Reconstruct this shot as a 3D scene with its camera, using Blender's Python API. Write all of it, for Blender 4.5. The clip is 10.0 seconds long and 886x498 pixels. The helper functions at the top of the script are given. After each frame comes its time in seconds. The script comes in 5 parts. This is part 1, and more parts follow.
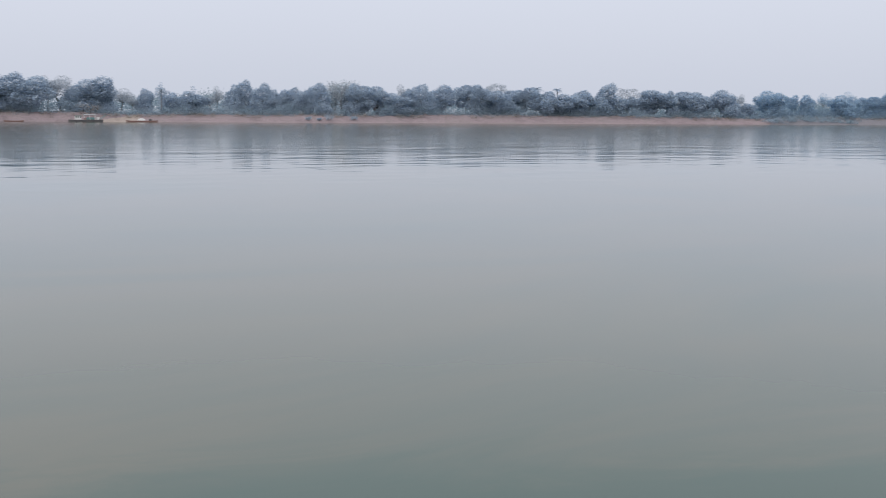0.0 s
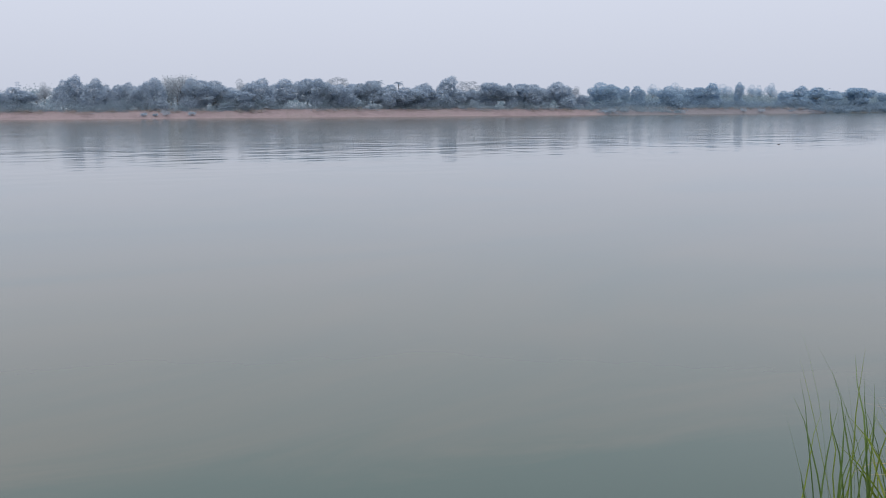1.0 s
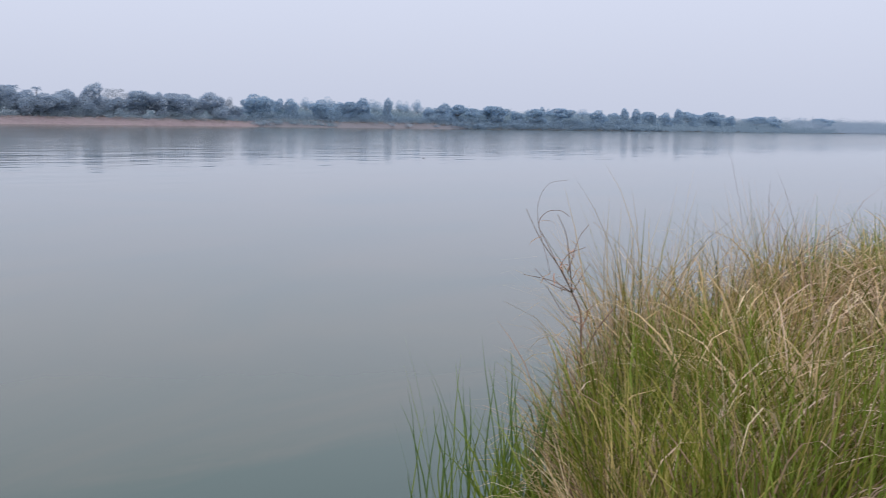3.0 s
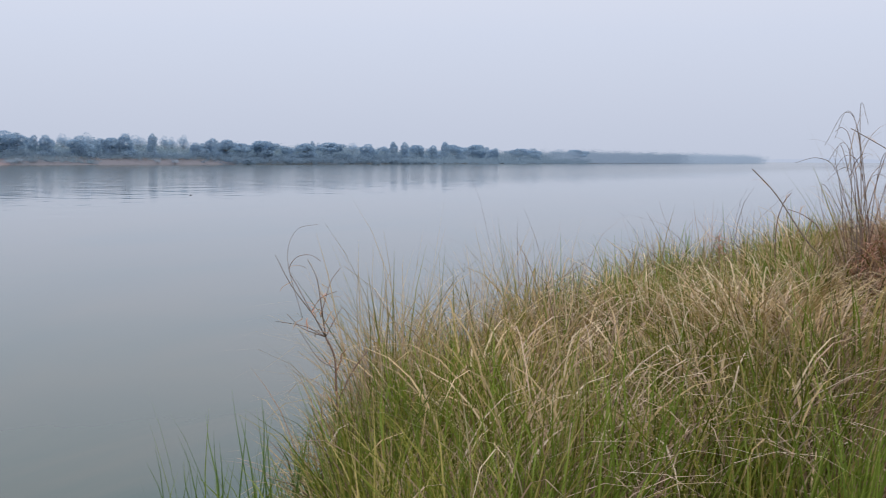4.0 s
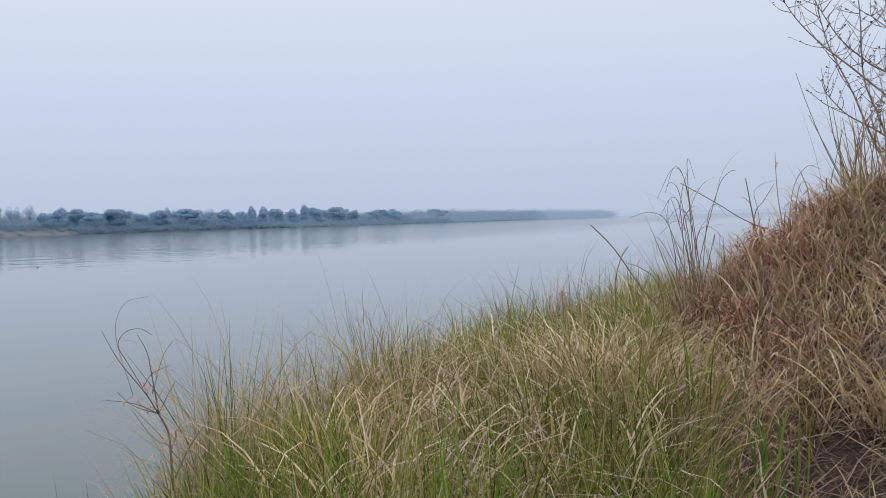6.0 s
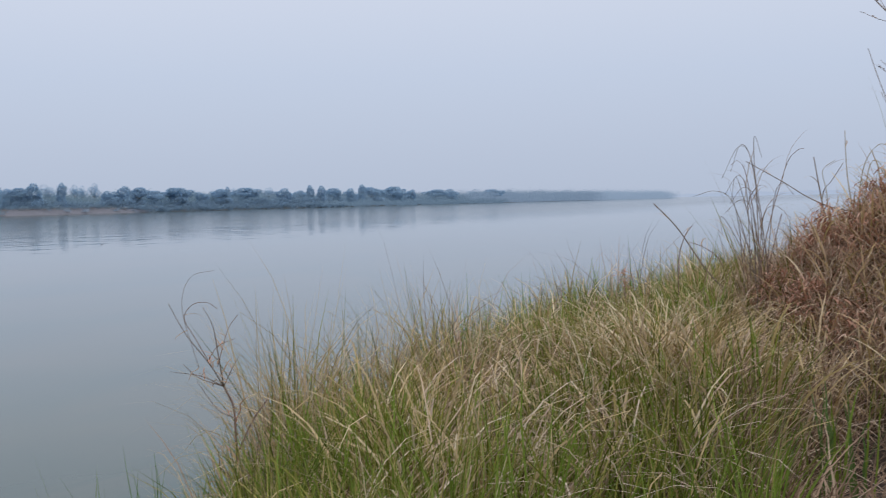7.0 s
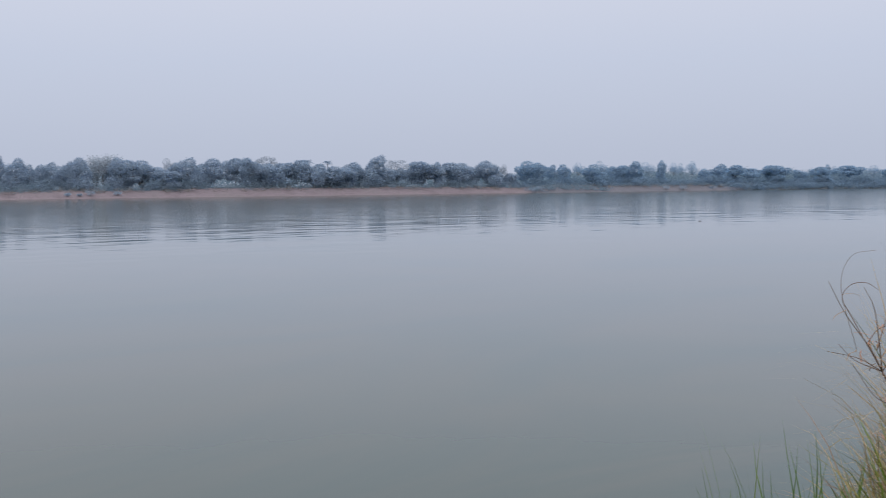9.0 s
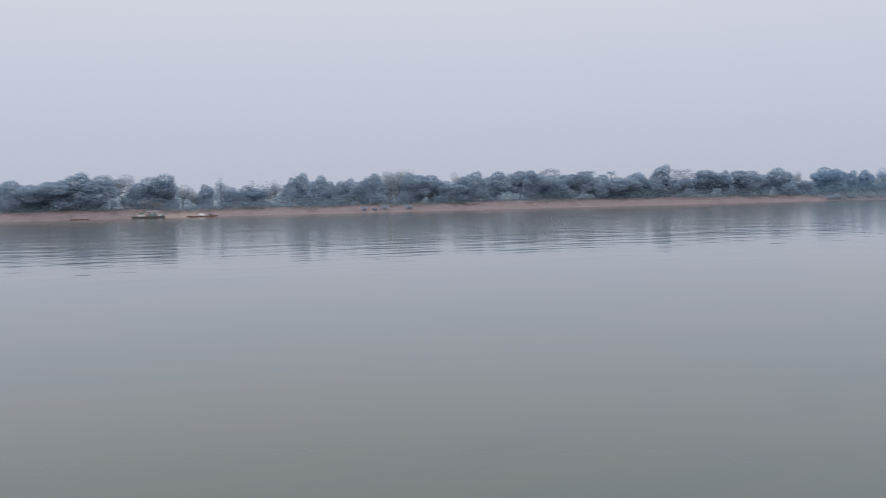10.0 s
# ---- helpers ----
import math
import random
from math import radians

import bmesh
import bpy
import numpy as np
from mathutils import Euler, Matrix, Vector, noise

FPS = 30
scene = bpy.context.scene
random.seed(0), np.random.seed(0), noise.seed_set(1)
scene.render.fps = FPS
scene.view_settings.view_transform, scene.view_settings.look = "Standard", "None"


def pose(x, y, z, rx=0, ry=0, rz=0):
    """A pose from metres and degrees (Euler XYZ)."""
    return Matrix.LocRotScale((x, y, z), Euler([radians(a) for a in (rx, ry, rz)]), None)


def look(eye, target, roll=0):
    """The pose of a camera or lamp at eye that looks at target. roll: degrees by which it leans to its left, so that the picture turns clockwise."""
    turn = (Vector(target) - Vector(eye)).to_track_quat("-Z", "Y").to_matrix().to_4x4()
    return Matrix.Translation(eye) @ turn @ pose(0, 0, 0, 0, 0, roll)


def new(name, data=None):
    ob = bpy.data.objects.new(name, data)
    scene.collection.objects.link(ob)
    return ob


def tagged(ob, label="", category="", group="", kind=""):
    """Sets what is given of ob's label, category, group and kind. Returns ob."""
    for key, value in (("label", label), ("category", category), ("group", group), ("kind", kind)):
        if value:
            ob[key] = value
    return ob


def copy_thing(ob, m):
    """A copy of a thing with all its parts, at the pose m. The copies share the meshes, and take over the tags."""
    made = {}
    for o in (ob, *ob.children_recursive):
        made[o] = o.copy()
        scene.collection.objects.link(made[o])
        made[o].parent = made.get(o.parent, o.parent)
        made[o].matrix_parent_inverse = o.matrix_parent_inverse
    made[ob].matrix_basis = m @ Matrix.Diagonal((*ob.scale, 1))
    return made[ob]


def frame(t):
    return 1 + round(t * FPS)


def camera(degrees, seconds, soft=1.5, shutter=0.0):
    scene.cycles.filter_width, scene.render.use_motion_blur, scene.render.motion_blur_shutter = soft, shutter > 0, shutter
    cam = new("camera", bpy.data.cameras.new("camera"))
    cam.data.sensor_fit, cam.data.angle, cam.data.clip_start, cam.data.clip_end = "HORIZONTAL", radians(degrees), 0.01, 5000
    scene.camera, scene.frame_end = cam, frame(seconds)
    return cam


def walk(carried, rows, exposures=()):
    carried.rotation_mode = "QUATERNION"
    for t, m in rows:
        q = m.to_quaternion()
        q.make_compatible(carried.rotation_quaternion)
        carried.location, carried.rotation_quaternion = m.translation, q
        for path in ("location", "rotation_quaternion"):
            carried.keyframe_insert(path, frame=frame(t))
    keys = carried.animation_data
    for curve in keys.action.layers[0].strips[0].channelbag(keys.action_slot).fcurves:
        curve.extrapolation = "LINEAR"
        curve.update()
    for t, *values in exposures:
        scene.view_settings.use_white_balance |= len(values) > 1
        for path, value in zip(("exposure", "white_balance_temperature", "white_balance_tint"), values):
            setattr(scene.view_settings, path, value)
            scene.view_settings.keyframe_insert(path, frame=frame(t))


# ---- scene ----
cam = camera(46.46, 10.0, soft=0.9, shutter=0.18)
PATH = [
    (0, (-0.118, 0.1515, 3.4306), (3.2659, 9.4733, 2.1454), 0.40),
    (0.5, (-0.1154, 0.1581, 3.4356), (4.121, 9.1278, 2.1719), 0.47),
    (1, (-0.116, 0.1697, 3.4389), (4.6185, 8.8745, 2.093), -0.25),
    (1.5, (-0.0848, 0.1458, 3.4465), (5.329, 8.4416, 2.0792), -0.06),
    (2, (-0.0397, 0.1084, 3.4569), (6.2077, 7.8173, 2.2149), -0.18),
    (2.5, (-0.0208, 0.0767, 3.4704), (6.6195, 7.4529, 2.246), 0.22),
    (3, (-0.0017, 0.0269, 3.4752), (7.3249, 6.7244, 2.2645), 1.03),
    (3.2, (0.0005, 0.0218, 3.4753), (7.6635, 6.3537, 2.3869), 1.04),
    (4.3, (0.1045, -0.0821, 3.5375), (8.9266, 4.5545, 2.7183), 0.06),
    (4.5, (0.1159, -0.094, 3.5291), (9.0153, 4.4001, 2.7513), -0.03),
    (5, (0.1513, -0.1181, 3.5322), (9.222, 4.0289, 2.8078), -0.27),
    (5.5, (0.1619, -0.1381, 3.5363), (9.4291, 3.5809, 2.9991), -0.72),
    (5.7, (0.1628, -0.1427, 3.539), (9.4352, 3.5852, 3.1853), -1.24),
    (6.8, (0.1771, -0.1276, 3.5252), (9.3107, 3.9298, 3.1864), -1.56),
    (7, (0.1685, -0.1107, 3.5208), (9.1899, 4.1782, 3.0532), -1.10),
    (7.5, (0.0686, -0.0858, 3.5326), (8.3317, 5.522, 3.0089), -0.25),
    (8, (0.0256, -0.0203, 3.5206), (7.3522, 6.7594, 2.9249), -0.24),
    (8.5, (-0.0052, 0.0326, 3.5215), (6.3921, 7.6994, 2.9771), -0.63),
    (9, (-0.0496, 0.0789, 3.5152), (5.3066, 8.5019, 2.9126), -0.50),
    (9.5, (-0.0466, 0.0794, 3.5134), (4.3852, 9.0212, 2.8784), -0.89),
    (10, (-0.0429, 0.0789, 3.5083), (2.8475, 9.6415, 3.0581), -1.34),
]
EXPOSURES = [
    (0.0, 0.24, 6500, 11),
    (1.0, 0.22, 6400, 12),
    (2.0, 0.23, 6340, 14),
    (3.0, 0.23, 6200, 14),
    (4.5, 0.15, 6220, 11),
    (5.0, 0.15, 6160, 11),
    (5.5, 0.16, 5970, 9),
    (7.0, 0.0, 5950, 9),
    (8.0, -0.01, 6080, 10),
    (9.0, -0.02, 6120, 12),
    (10.0, -0.03, 6350, 12),
]
walk(cam, [(t, look(eye, target, roll)) for t, eye, target, roll in PATH], EXPOSURES)

# ---- light: a white hazy sky with a veiled sun ----
world = bpy.data.worlds.new("hazy_sky")
scene.world = world
world.use_nodes = True
wn, wl = world.node_tree.nodes, world.node_tree.links
wn.clear()
w_out = wn.new("ShaderNodeOutputWorld")
w_bg = wn.new("ShaderNodeBackground")
w_sky = wn.new("ShaderNodeTexSky")
w_sky.sky_type = "NISHITA"
w_sky.sun_disc = False
w_sky.sun_elevation = radians(48)
w_sky.sun_rotation = radians(200)
w_sky.air_density, w_sky.dust_density = 1.5, 6.0
w_dim = wn.new("ShaderNodeVectorMath")
w_dim.operation = "SCALE"
w_dim.inputs["Scale"].default_value = 0.08
w_tc = wn.new("ShaderNodeTexCoord")
w_sep = wn.new("ShaderNodeSeparateXYZ")
w_ramp = wn.new("ShaderNodeValToRGB")
ramp = w_ramp.color_ramp
ramp.elements[0].position, ramp.elements[0].color = 0.0, (0.545, 0.585, 0.675, 1)
ramp.elements[1].position, ramp.elements[1].color = 1.0, (0.80, 0.82, 0.88, 1)
mid = ramp.elements.new(0.12)
mid.color = (0.625, 0.665, 0.765, 1)
mid = ramp.elements.new(0.3)
mid.color = (0.775, 0.785, 0.85, 1)
mid = ramp.elements.new(0.19)
mid.color = (0.705, 0.722, 0.80, 1)
w_mix = wn.new("ShaderNodeMixRGB")
w_mix.inputs[0].default_value = 0.12
wl.new(w_tc.outputs["Generated"], w_sep.inputs[0])
wl.new(w_sep.outputs["Z"], w_ramp.inputs[0])
wl.new(w_sky.outputs[0], w_dim.inputs[0])
wl.new(w_ramp.outputs[0], w_mix.inputs[1])
wl.new(w_dim.outputs[0], w_mix.inputs[2])
wl.new(w_mix.outputs[0], w_bg.inputs["Color"])
w_bg.inputs["Strength"].default_value = 1.0
wl.new(w_bg.outputs[0], w_out.inputs[0])

sun = new("sun", bpy.data.lights.new("sun", "SUN"))
sun.data.energy = 0.55
sun.data.angle = radians(18)
sun.data.color = (1.0, 0.95, 0.88)
sun.matrix_world = look((0, 0, 60), (25, 50, 0))


# ---- materials ----
def shader(name):
    m = bpy.data.materials.new(name)
    m.use_nodes = True
    return m, m.node_tree.nodes, m.node_tree.links, m.node_tree.nodes["Principled BSDF"]


def noise_node(nodes, links, scale, detail=4.0, rough=0.6, coords="Object", stretch=None):
    tc = nodes.new("ShaderNodeTexCoord")
    tex = nodes.new("ShaderNodeTexNoise")
    tex.inputs["Scale"].default_value = scale
    tex.inputs["Detail"].default_value = detail
    tex.inputs["Roughness"].default_value = rough
    if stretch:
        mp = nodes.new("ShaderNodeMapping")
        mp.inputs["Scale"].default_value = stretch
        links.new(tc.outputs[coords], mp.inputs[0])
        links.new(mp.outputs[0], tex.inputs["Vector"])
    else:
        links.new(tc.outputs[coords], tex.inputs["Vector"])
    return tex


def ramp_node(nodes, links, source, stops):
    r = nodes.new("ShaderNodeValToRGB")
    el = r.color_ramp.elements
    el[0].position, el[0].color = stops[0][0], (*stops[0][1], 1)
    el[1].position, el[1].color = stops[-1][0], (*stops[-1][1], 1)
    for p, c in stops[1:-1]:
        el.new(p).color = (*c, 1)
    links.new(source, r.inputs[0])
    return r


def mix_node(nodes, links, a, b, fac, blend="MIX"):
    mx = nodes.new("ShaderNodeMixRGB")
    mx.blend_type = blend
    for slot, v in ((0, fac), (1, a), (2, b)):
        if isinstance(v, (int, float)):
            mx.inputs[slot].default_value = v
        elif isinstance(v, tuple):
            mx.inputs[slot].default_value = (*v, 1)
        else:
            links.new(v, mx.inputs[slot])
    return mx.outputs[0]


def leafy(name, stops, rough=0.5, spec=0.5, sheen=0.0, trans=0.0, per="island", patch=0.0, patch_scale=1.0, gaps=0.0):
    """Leaf or blade: colour by the random of each island or object, and larger patches."""
    m, nodes, links, bsdf = shader(name)
    if per == "island":
        g = nodes.new("ShaderNodeNewGeometry")
        src = g.outputs["Random Per Island"]
    else:
        g = nodes.new("ShaderNodeObjectInfo")
        src = g.outputs["Random"]
    col = ramp_node(nodes, links, src, stops).outputs[0]
    if patch:
        n = noise_node(nodes, links, patch_scale, 3.0)
        tone = ramp_node(nodes, links, n.outputs["Fac"], [(0.3, (1 - patch,) * 3), (0.7, (1 + patch,) * 3)]).outputs[0]
        col = mix_node(nodes, links, col, tone, 1.0, "MULTIPLY")
    links.new(col, bsdf.inputs["Base Color"])
    bsdf.inputs["Roughness"].default_value = rough
    bsdf.inputs["Specular IOR Level"].default_value = spec
    bsdf.inputs["Sheen Weight"].default_value = sheen
    bsdf.inputs["Sheen Roughness"].default_value = 1.0
    if trans:
        tl = nodes.new("ShaderNodeBsdfTranslucent")
        ms = nodes.new("ShaderNodeMixShader")
        ms.inputs[0].default_value = trans
        links.new(col, tl.inputs["Color"])
        links.new(bsdf.outputs[0], ms.inputs[1])
        links.new(tl.outputs[0], ms.inputs[2])
        links.new(ms.outputs[0], nodes["Material Output"].inputs["Surface"])
        if gaps:
            # a clump of small leaves lets part of the light between them
            tp = nodes.new("ShaderNodeBsdfTransparent")
            mg = nodes.new("ShaderNodeMixShader")
            mg.inputs[0].default_value = gaps
            links.new(ms.outputs[0], mg.inputs[1])
            links.new(tp.outputs[0], mg.inputs[2])
            links.new(mg.outputs[0], nodes["Material Output"].inputs["Surface"])
    return m


def plain(name, a, b, scale, rough=0.7, spec=0.4, metal=0.0, bump=0.3, bump_dist=0.01):
    m, nodes, links, bsdf = shader(name)
    n = noise_node(nodes, links, scale)
    n2 = noise_node(nodes, links, scale * 7, 5.0)
    f = mix_node(nodes, links, n.outputs["Fac"], n2.outputs["Fac"], 0.4)
    c = ramp_node(nodes, links, f, [(0.35, a), (0.65, b)]).outputs[0]
    links.new(c, bsdf.inputs["Base Color"])
    bsdf.inputs["Roughness"].default_value = rough
    bsdf.inputs["Specular IOR Level"].default_value = spec
    bsdf.inputs["Metallic"].default_value = metal
    if bump:
        bp = nodes.new("ShaderNodeBump")
        bp.inputs["Strength"].default_value = bump
        bp.inputs["Distance"].default_value = bump_dist
        links.new(n2.outputs["Fac"], bp.inputs["Height"])
        links.new(bp.outputs[0], bsdf.inputs["Normal"])
    return m


def river_material():
    m, nodes, links, bsdf = shader("river_water")
    # silt in slow drifting patches
    silt = noise_node(nodes, links, 0.11, 5.0, 0.55, stretch=(0.5, 1.0, 1.0))
    silt.inputs["Distortion"].default_value = 1.2
    deep = ramp_node(nodes, links, silt.outputs["Fac"], [(0.35, (0.074, 0.115, 0.099)), (0.55, (0.122, 0.134, 0.103)), (0.75, (0.084, 0.119, 0.101))]).outputs[0]
    # greener water over the shallows by the near bank
    tc0 = nodes.new("ShaderNodeTexCoord")
    sep0 = nodes.new("ShaderNodeSeparateXYZ")
    links.new(tc0.outputs["Object"], sep0.inputs[0])
    swirl = noise_node(nodes, links, 0.35, 5.0, 0.6, stretch=(0.6, 1.0, 1.0))
    swirl.inputs["Distortion"].default_value = 1.5
    push = nodes.new("ShaderNodeMath")
    push.operation = "MULTIPLY_ADD"
    push.inputs[1].default_value = 5.0
    links.new(swirl.outputs["Fac"], push.inputs[0])
    reach = nodes.new("ShaderNodeMath")
    reach.operation = "MINIMUM"
    reach.inputs[1].default_value = 8.0
    links.new(sep0.outputs["X"], reach.inputs[0])
    slant = nodes.new("ShaderNodeMath")
    slant.operation = "MULTIPLY_ADD"
    slant.inputs[1].default_value = 0.15
    reach_low = nodes.new("ShaderNodeMath")
    reach_low.operation = "MAXIMUM"
    reach_low.inputs[1].default_value = 1.0
    links.new(reach.outputs[0], reach_low.inputs[0])
    links.new(reach_low.outputs[0], slant.inputs[0])
    links.new(sep0.outputs["Y"], slant.inputs[2])
    links.new(slant.outputs[0], push.inputs[2])
    shelf = nodes.new("ShaderNodeMapRange")
    shelf.interpolation_type = "SMOOTHSTEP"
    shelf.inputs["From Min"].default_value, shelf.inputs["From Max"].default_value = 11.2, 13.6
    links.new(push.outputs[0], shelf.inputs["Value"])
    col = mix_node(nodes, links, (0.058, 0.106, 0.089), deep, shelf.outputs[0])
    links.new(col, bsdf.inputs["Base Color"])
    bsdf.inputs["IOR"].default_value = 1.33
    bsdf.inputs["Specular IOR Level"].default_value = 0.5
    # breeze: ripples out on the river, calm water near the bank
    tc = nodes.new("ShaderNodeTexCoord")
    sep = nodes.new("ShaderNodeSeparateXYZ")
    links.new(tc.outputs["Object"], sep.inputs[0])

    def rise(lo, hi, source, a=0.0, b=1.0):
        r = nodes.new("ShaderNodeMapRange")
        r.interpolation_type = "SMOOTHSTEP"
        for slot, v in (("From Min", lo), ("From Max", hi), ("To Min", a), ("To Max", b)):
            r.inputs[slot].default_value = v
        links.new(source, r.inputs["Value"])
        return r.outputs[0]

    patchy = noise_node(nodes, links, 0.02, 3.0, 0.6, stretch=(0.35, 1.0, 1.0))
    gusts = nodes.new("ShaderNodeMath")
    gusts.operation = "MULTIPLY_ADD"
    gusts.inputs[1].default_value = 60.0
    links.new(patchy.outputs["Fac"], gusts.inputs[0])
    links.new(sep.outputs["Y"], gusts.inputs[2])
    normal = None
    # each: wavelength scale, crest stretch, height, where it sets in
    for scale, stretch, height, lo, hi in ((0.32, 0.6, 0.034, 58.0, 108.0), (0.13, 0.6, 0.055, 74.0, 130.0), (0.055, 0.4, 0.10, 110.0, 200.0), (1.6, 1.0, 0.0009, 0.0, 1.0)):
        tex = noise_node(nodes, links, scale, 2.0, 0.5, stretch=(stretch, 1.0, 1.0))
        bp = nodes.new("ShaderNodeBump")
        bp.inputs["Distance"].default_value = height
        links.new(rise(lo, hi, gusts.outputs[0]), bp.inputs["Strength"])
        links.new(tex.outputs["Fac"], bp.inputs["Height"])
        if normal:
            links.new(normal, bp.inputs["Normal"])
        normal = bp.outputs[0]
    links.new(normal, bsdf.inputs["Normal"])
    links.new(rise(42.0, 120.0, sep.outputs["Y"], 0.03, 0.09), bsdf.inputs["Roughness"])
    return m


def soil_material(name, dark, lit, warm, scale):
    m, nodes, links, bsdf = shader(name)
    big = noise_node(nodes, links, scale, 5.0)
    fine = noise_node(nodes, links, scale * 14, 6.0, 0.7)
    a = ramp_node(nodes, links, big.outputs["Fac"], [(0.3, dark), (0.5, lit), (0.72, warm)]).outputs[0]
    b = ramp_node(nodes, links, fine.outputs["Fac"], [(0.3, (0.65,) * 3), (0.7, (1.2,) * 3)]).outputs[0]
    links.new(mix_node(nodes, links, a, b, 1.0, "MULTIPLY"), bsdf.inputs["Base Color"])
    bsdf.inputs["Roughness"].default_value = 0.9
    bsdf.inputs["Specular IOR Level"].default_value = 0.2
    bp = nodes.new("ShaderNodeBump")
    bp.inputs["Strength"].default_value = 0.6
    bp.inputs["Distance"].default_value = 0.2 / scale / 14
    links.new(fine.outputs["Fac"], bp.inputs["Height"])
    links.new(bp.outputs[0], bsdf.inputs["Normal"])
    return m


WATER = river_material()
SOIL = soil_material("grey_brown_soil", (0.064, 0.047, 0.038), (0.105, 0.081, 0.066), (0.085, 0.062, 0.05), 1.2)
PALE_SAND = soil_material("pale_sand", (0.34, 0.29, 0.26), (0.43, 0.37, 0.33), (0.39, 0.335, 0.30), 0.3)
# earth of the further bank, with haze put into its grey-blue tone
HAZED_GROUND = soil_material("bank_greyed_by_haze", (0.12, 0.135, 0.145), (0.16, 0.175, 0.18), (0.14, 0.155, 0.16), 0.1)
HAZED_DRY_MUD = soil_material("hazed_pale_dry_mud", (0.185, 0.185, 0.205), (0.245, 0.238, 0.258), (0.215, 0.210, 0.228), 0.12)
RED_EARTH = soil_material("red_earth_bank", (0.250, 0.206, 0.216), (0.335, 0.275, 0.285), (0.295, 0.255, 0.256), 0.12)
STRAW_FAR = leafy("dry_bank_grass", [(0, (0.17, 0.15, 0.115)), (1, (0.27, 0.225, 0.19))], 0.9, 0.3, 0.3)
# haze across the river is painted into these pale blue leaf colours
HAZED_LEAF = leafy("hazed_tree_leaves", [(0, (0.470, 0.570, 0.675)), (1, (0.500, 0.595, 0.690))], 1.0, 0.0, trans=0.5, gaps=0.22)
HAZED_OLIVE_LEAF = leafy("hazed_olive_leaves", [(0, (0.490, 0.560, 0.615)), (1, (0.520, 0.580, 0.625))], 1.0, 0.0, trans=0.5, gaps=0.22)
HAZED_PALE_LEAF = leafy("hazed_pale_dry_season_leaves", [(0, (0.44, 0.50, 0.56)), (1, (0.48, 0.53, 0.58))], 1.0, 0.0, trans=0.5, gaps=0.22)
HAZED_FAR_LEAF = leafy("hazed_far_wood_leaves", [(0, (0.425, 0.570, 0.700)), (1, (0.455, 0.595, 0.715))], 1.0, 0.0, trans=0.5, gaps=0.22)
HAZED_SHRUB = leafy("hazed_shrub_leaves", [(0, (0.345, 0.450, 0.530)), (1, (0.375, 0.480, 0.550))], 1.0, 0.0, trans=0.5, gaps=0.22)
HAZED_SHRUB_FAR = leafy("hazy_shrub_leaves", [(0, (0.280, 0.390, 0.495)), (1, (0.305, 0.41, 0.51))], 1.0, 0.0, trans=0.5, gaps=0.22)


def haze_glow_material(name, glow, strength):
    """Far woods whose veil of lit air is painted in as emission."""
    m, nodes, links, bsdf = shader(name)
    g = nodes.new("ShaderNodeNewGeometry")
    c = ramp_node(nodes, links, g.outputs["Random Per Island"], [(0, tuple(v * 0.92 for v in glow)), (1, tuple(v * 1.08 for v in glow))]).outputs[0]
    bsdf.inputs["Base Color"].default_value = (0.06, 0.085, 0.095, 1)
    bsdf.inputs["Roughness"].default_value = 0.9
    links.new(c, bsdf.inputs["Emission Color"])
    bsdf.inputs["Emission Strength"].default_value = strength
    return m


WOODS_NEAR = haze_glow_material("woods_haze_glow", (0.086, 0.124, 0.158), 1.0)
WOODS_MID = haze_glow_material("woods_thicker_haze_glow", (0.094, 0.134, 0.182), 1.0)
WOODS_FAR = haze_glow_material("woods_thick_haze_glow", (0.152, 0.196, 0.264), 1.0)
WOODS_TIP = haze_glow_material("headland_haze_glow", (0.225, 0.275, 0.355), 1.0)
BARK = plain("grey_bark", (0.15, 0.155, 0.16), (0.24, 0.24, 0.24), 3.0)
GRASS_GREEN = leafy("olive_grass_blades", [(0, (0.075, 0.098, 0.012)), (0.4, (0.175, 0.200, 0.026)), (0.75, (0.34, 0.315, 0.068)), (1, (0.60, 0.48, 0.19))], 0.55, 0.12, 0.0, 0.35, patch=0.3, patch_scale=1.3)
GRASS_BRIGHT = leafy("fresh_green_blades", [(0, (0.125, 0.190, 0.022)), (0.6, (0.24, 0.33, 0.048)), (1, (0.35, 0.43, 0.085))], 0.5, 0.15, 0.0, 0.3)
REED_GREEN = leafy("deep_green_reed", [(0, (0.105, 0.185, 0.046)), (1, (0.21, 0.32, 0.090))], 0.5, 0.15, 0.0, 0.4, per="object")
GRASS_DRY = leafy("dry_straw_blades", [(0, (0.33, 0.245, 0.09)), (0.3, (0.54, 0.395, 0.19)), (0.7, (0.74, 0.56, 0.32)), (1, (0.86, 0.73, 0.50))], 0.65, 0.1, 0.0, 0.25, patch=0.2, patch_scale=1.1)
THATCH = leafy("dark_matted_thatch", [(0, (0.11, 0.07, 0.045)), (0.5, (0.30, 0.20, 0.13)), (0.85, (0.48, 0.33, 0.225)), (1, (0.66, 0.50, 0.35))], 0.8, 0.05, 0.0, 0.15, patch=0.35, patch_scale=1.6)
GRASS_DEAD = leafy("dead_brown_thatch", [(0, (0.23, 0.14, 0.088)), (0.35, (0.47, 0.315, 0.205)), (0.75, (0.68, 0.49, 0.335)), (1, (0.82, 0.68, 0.50))], 0.7, 0.08, 0.0, 0.2, patch=0.3, patch_scale=1.2)
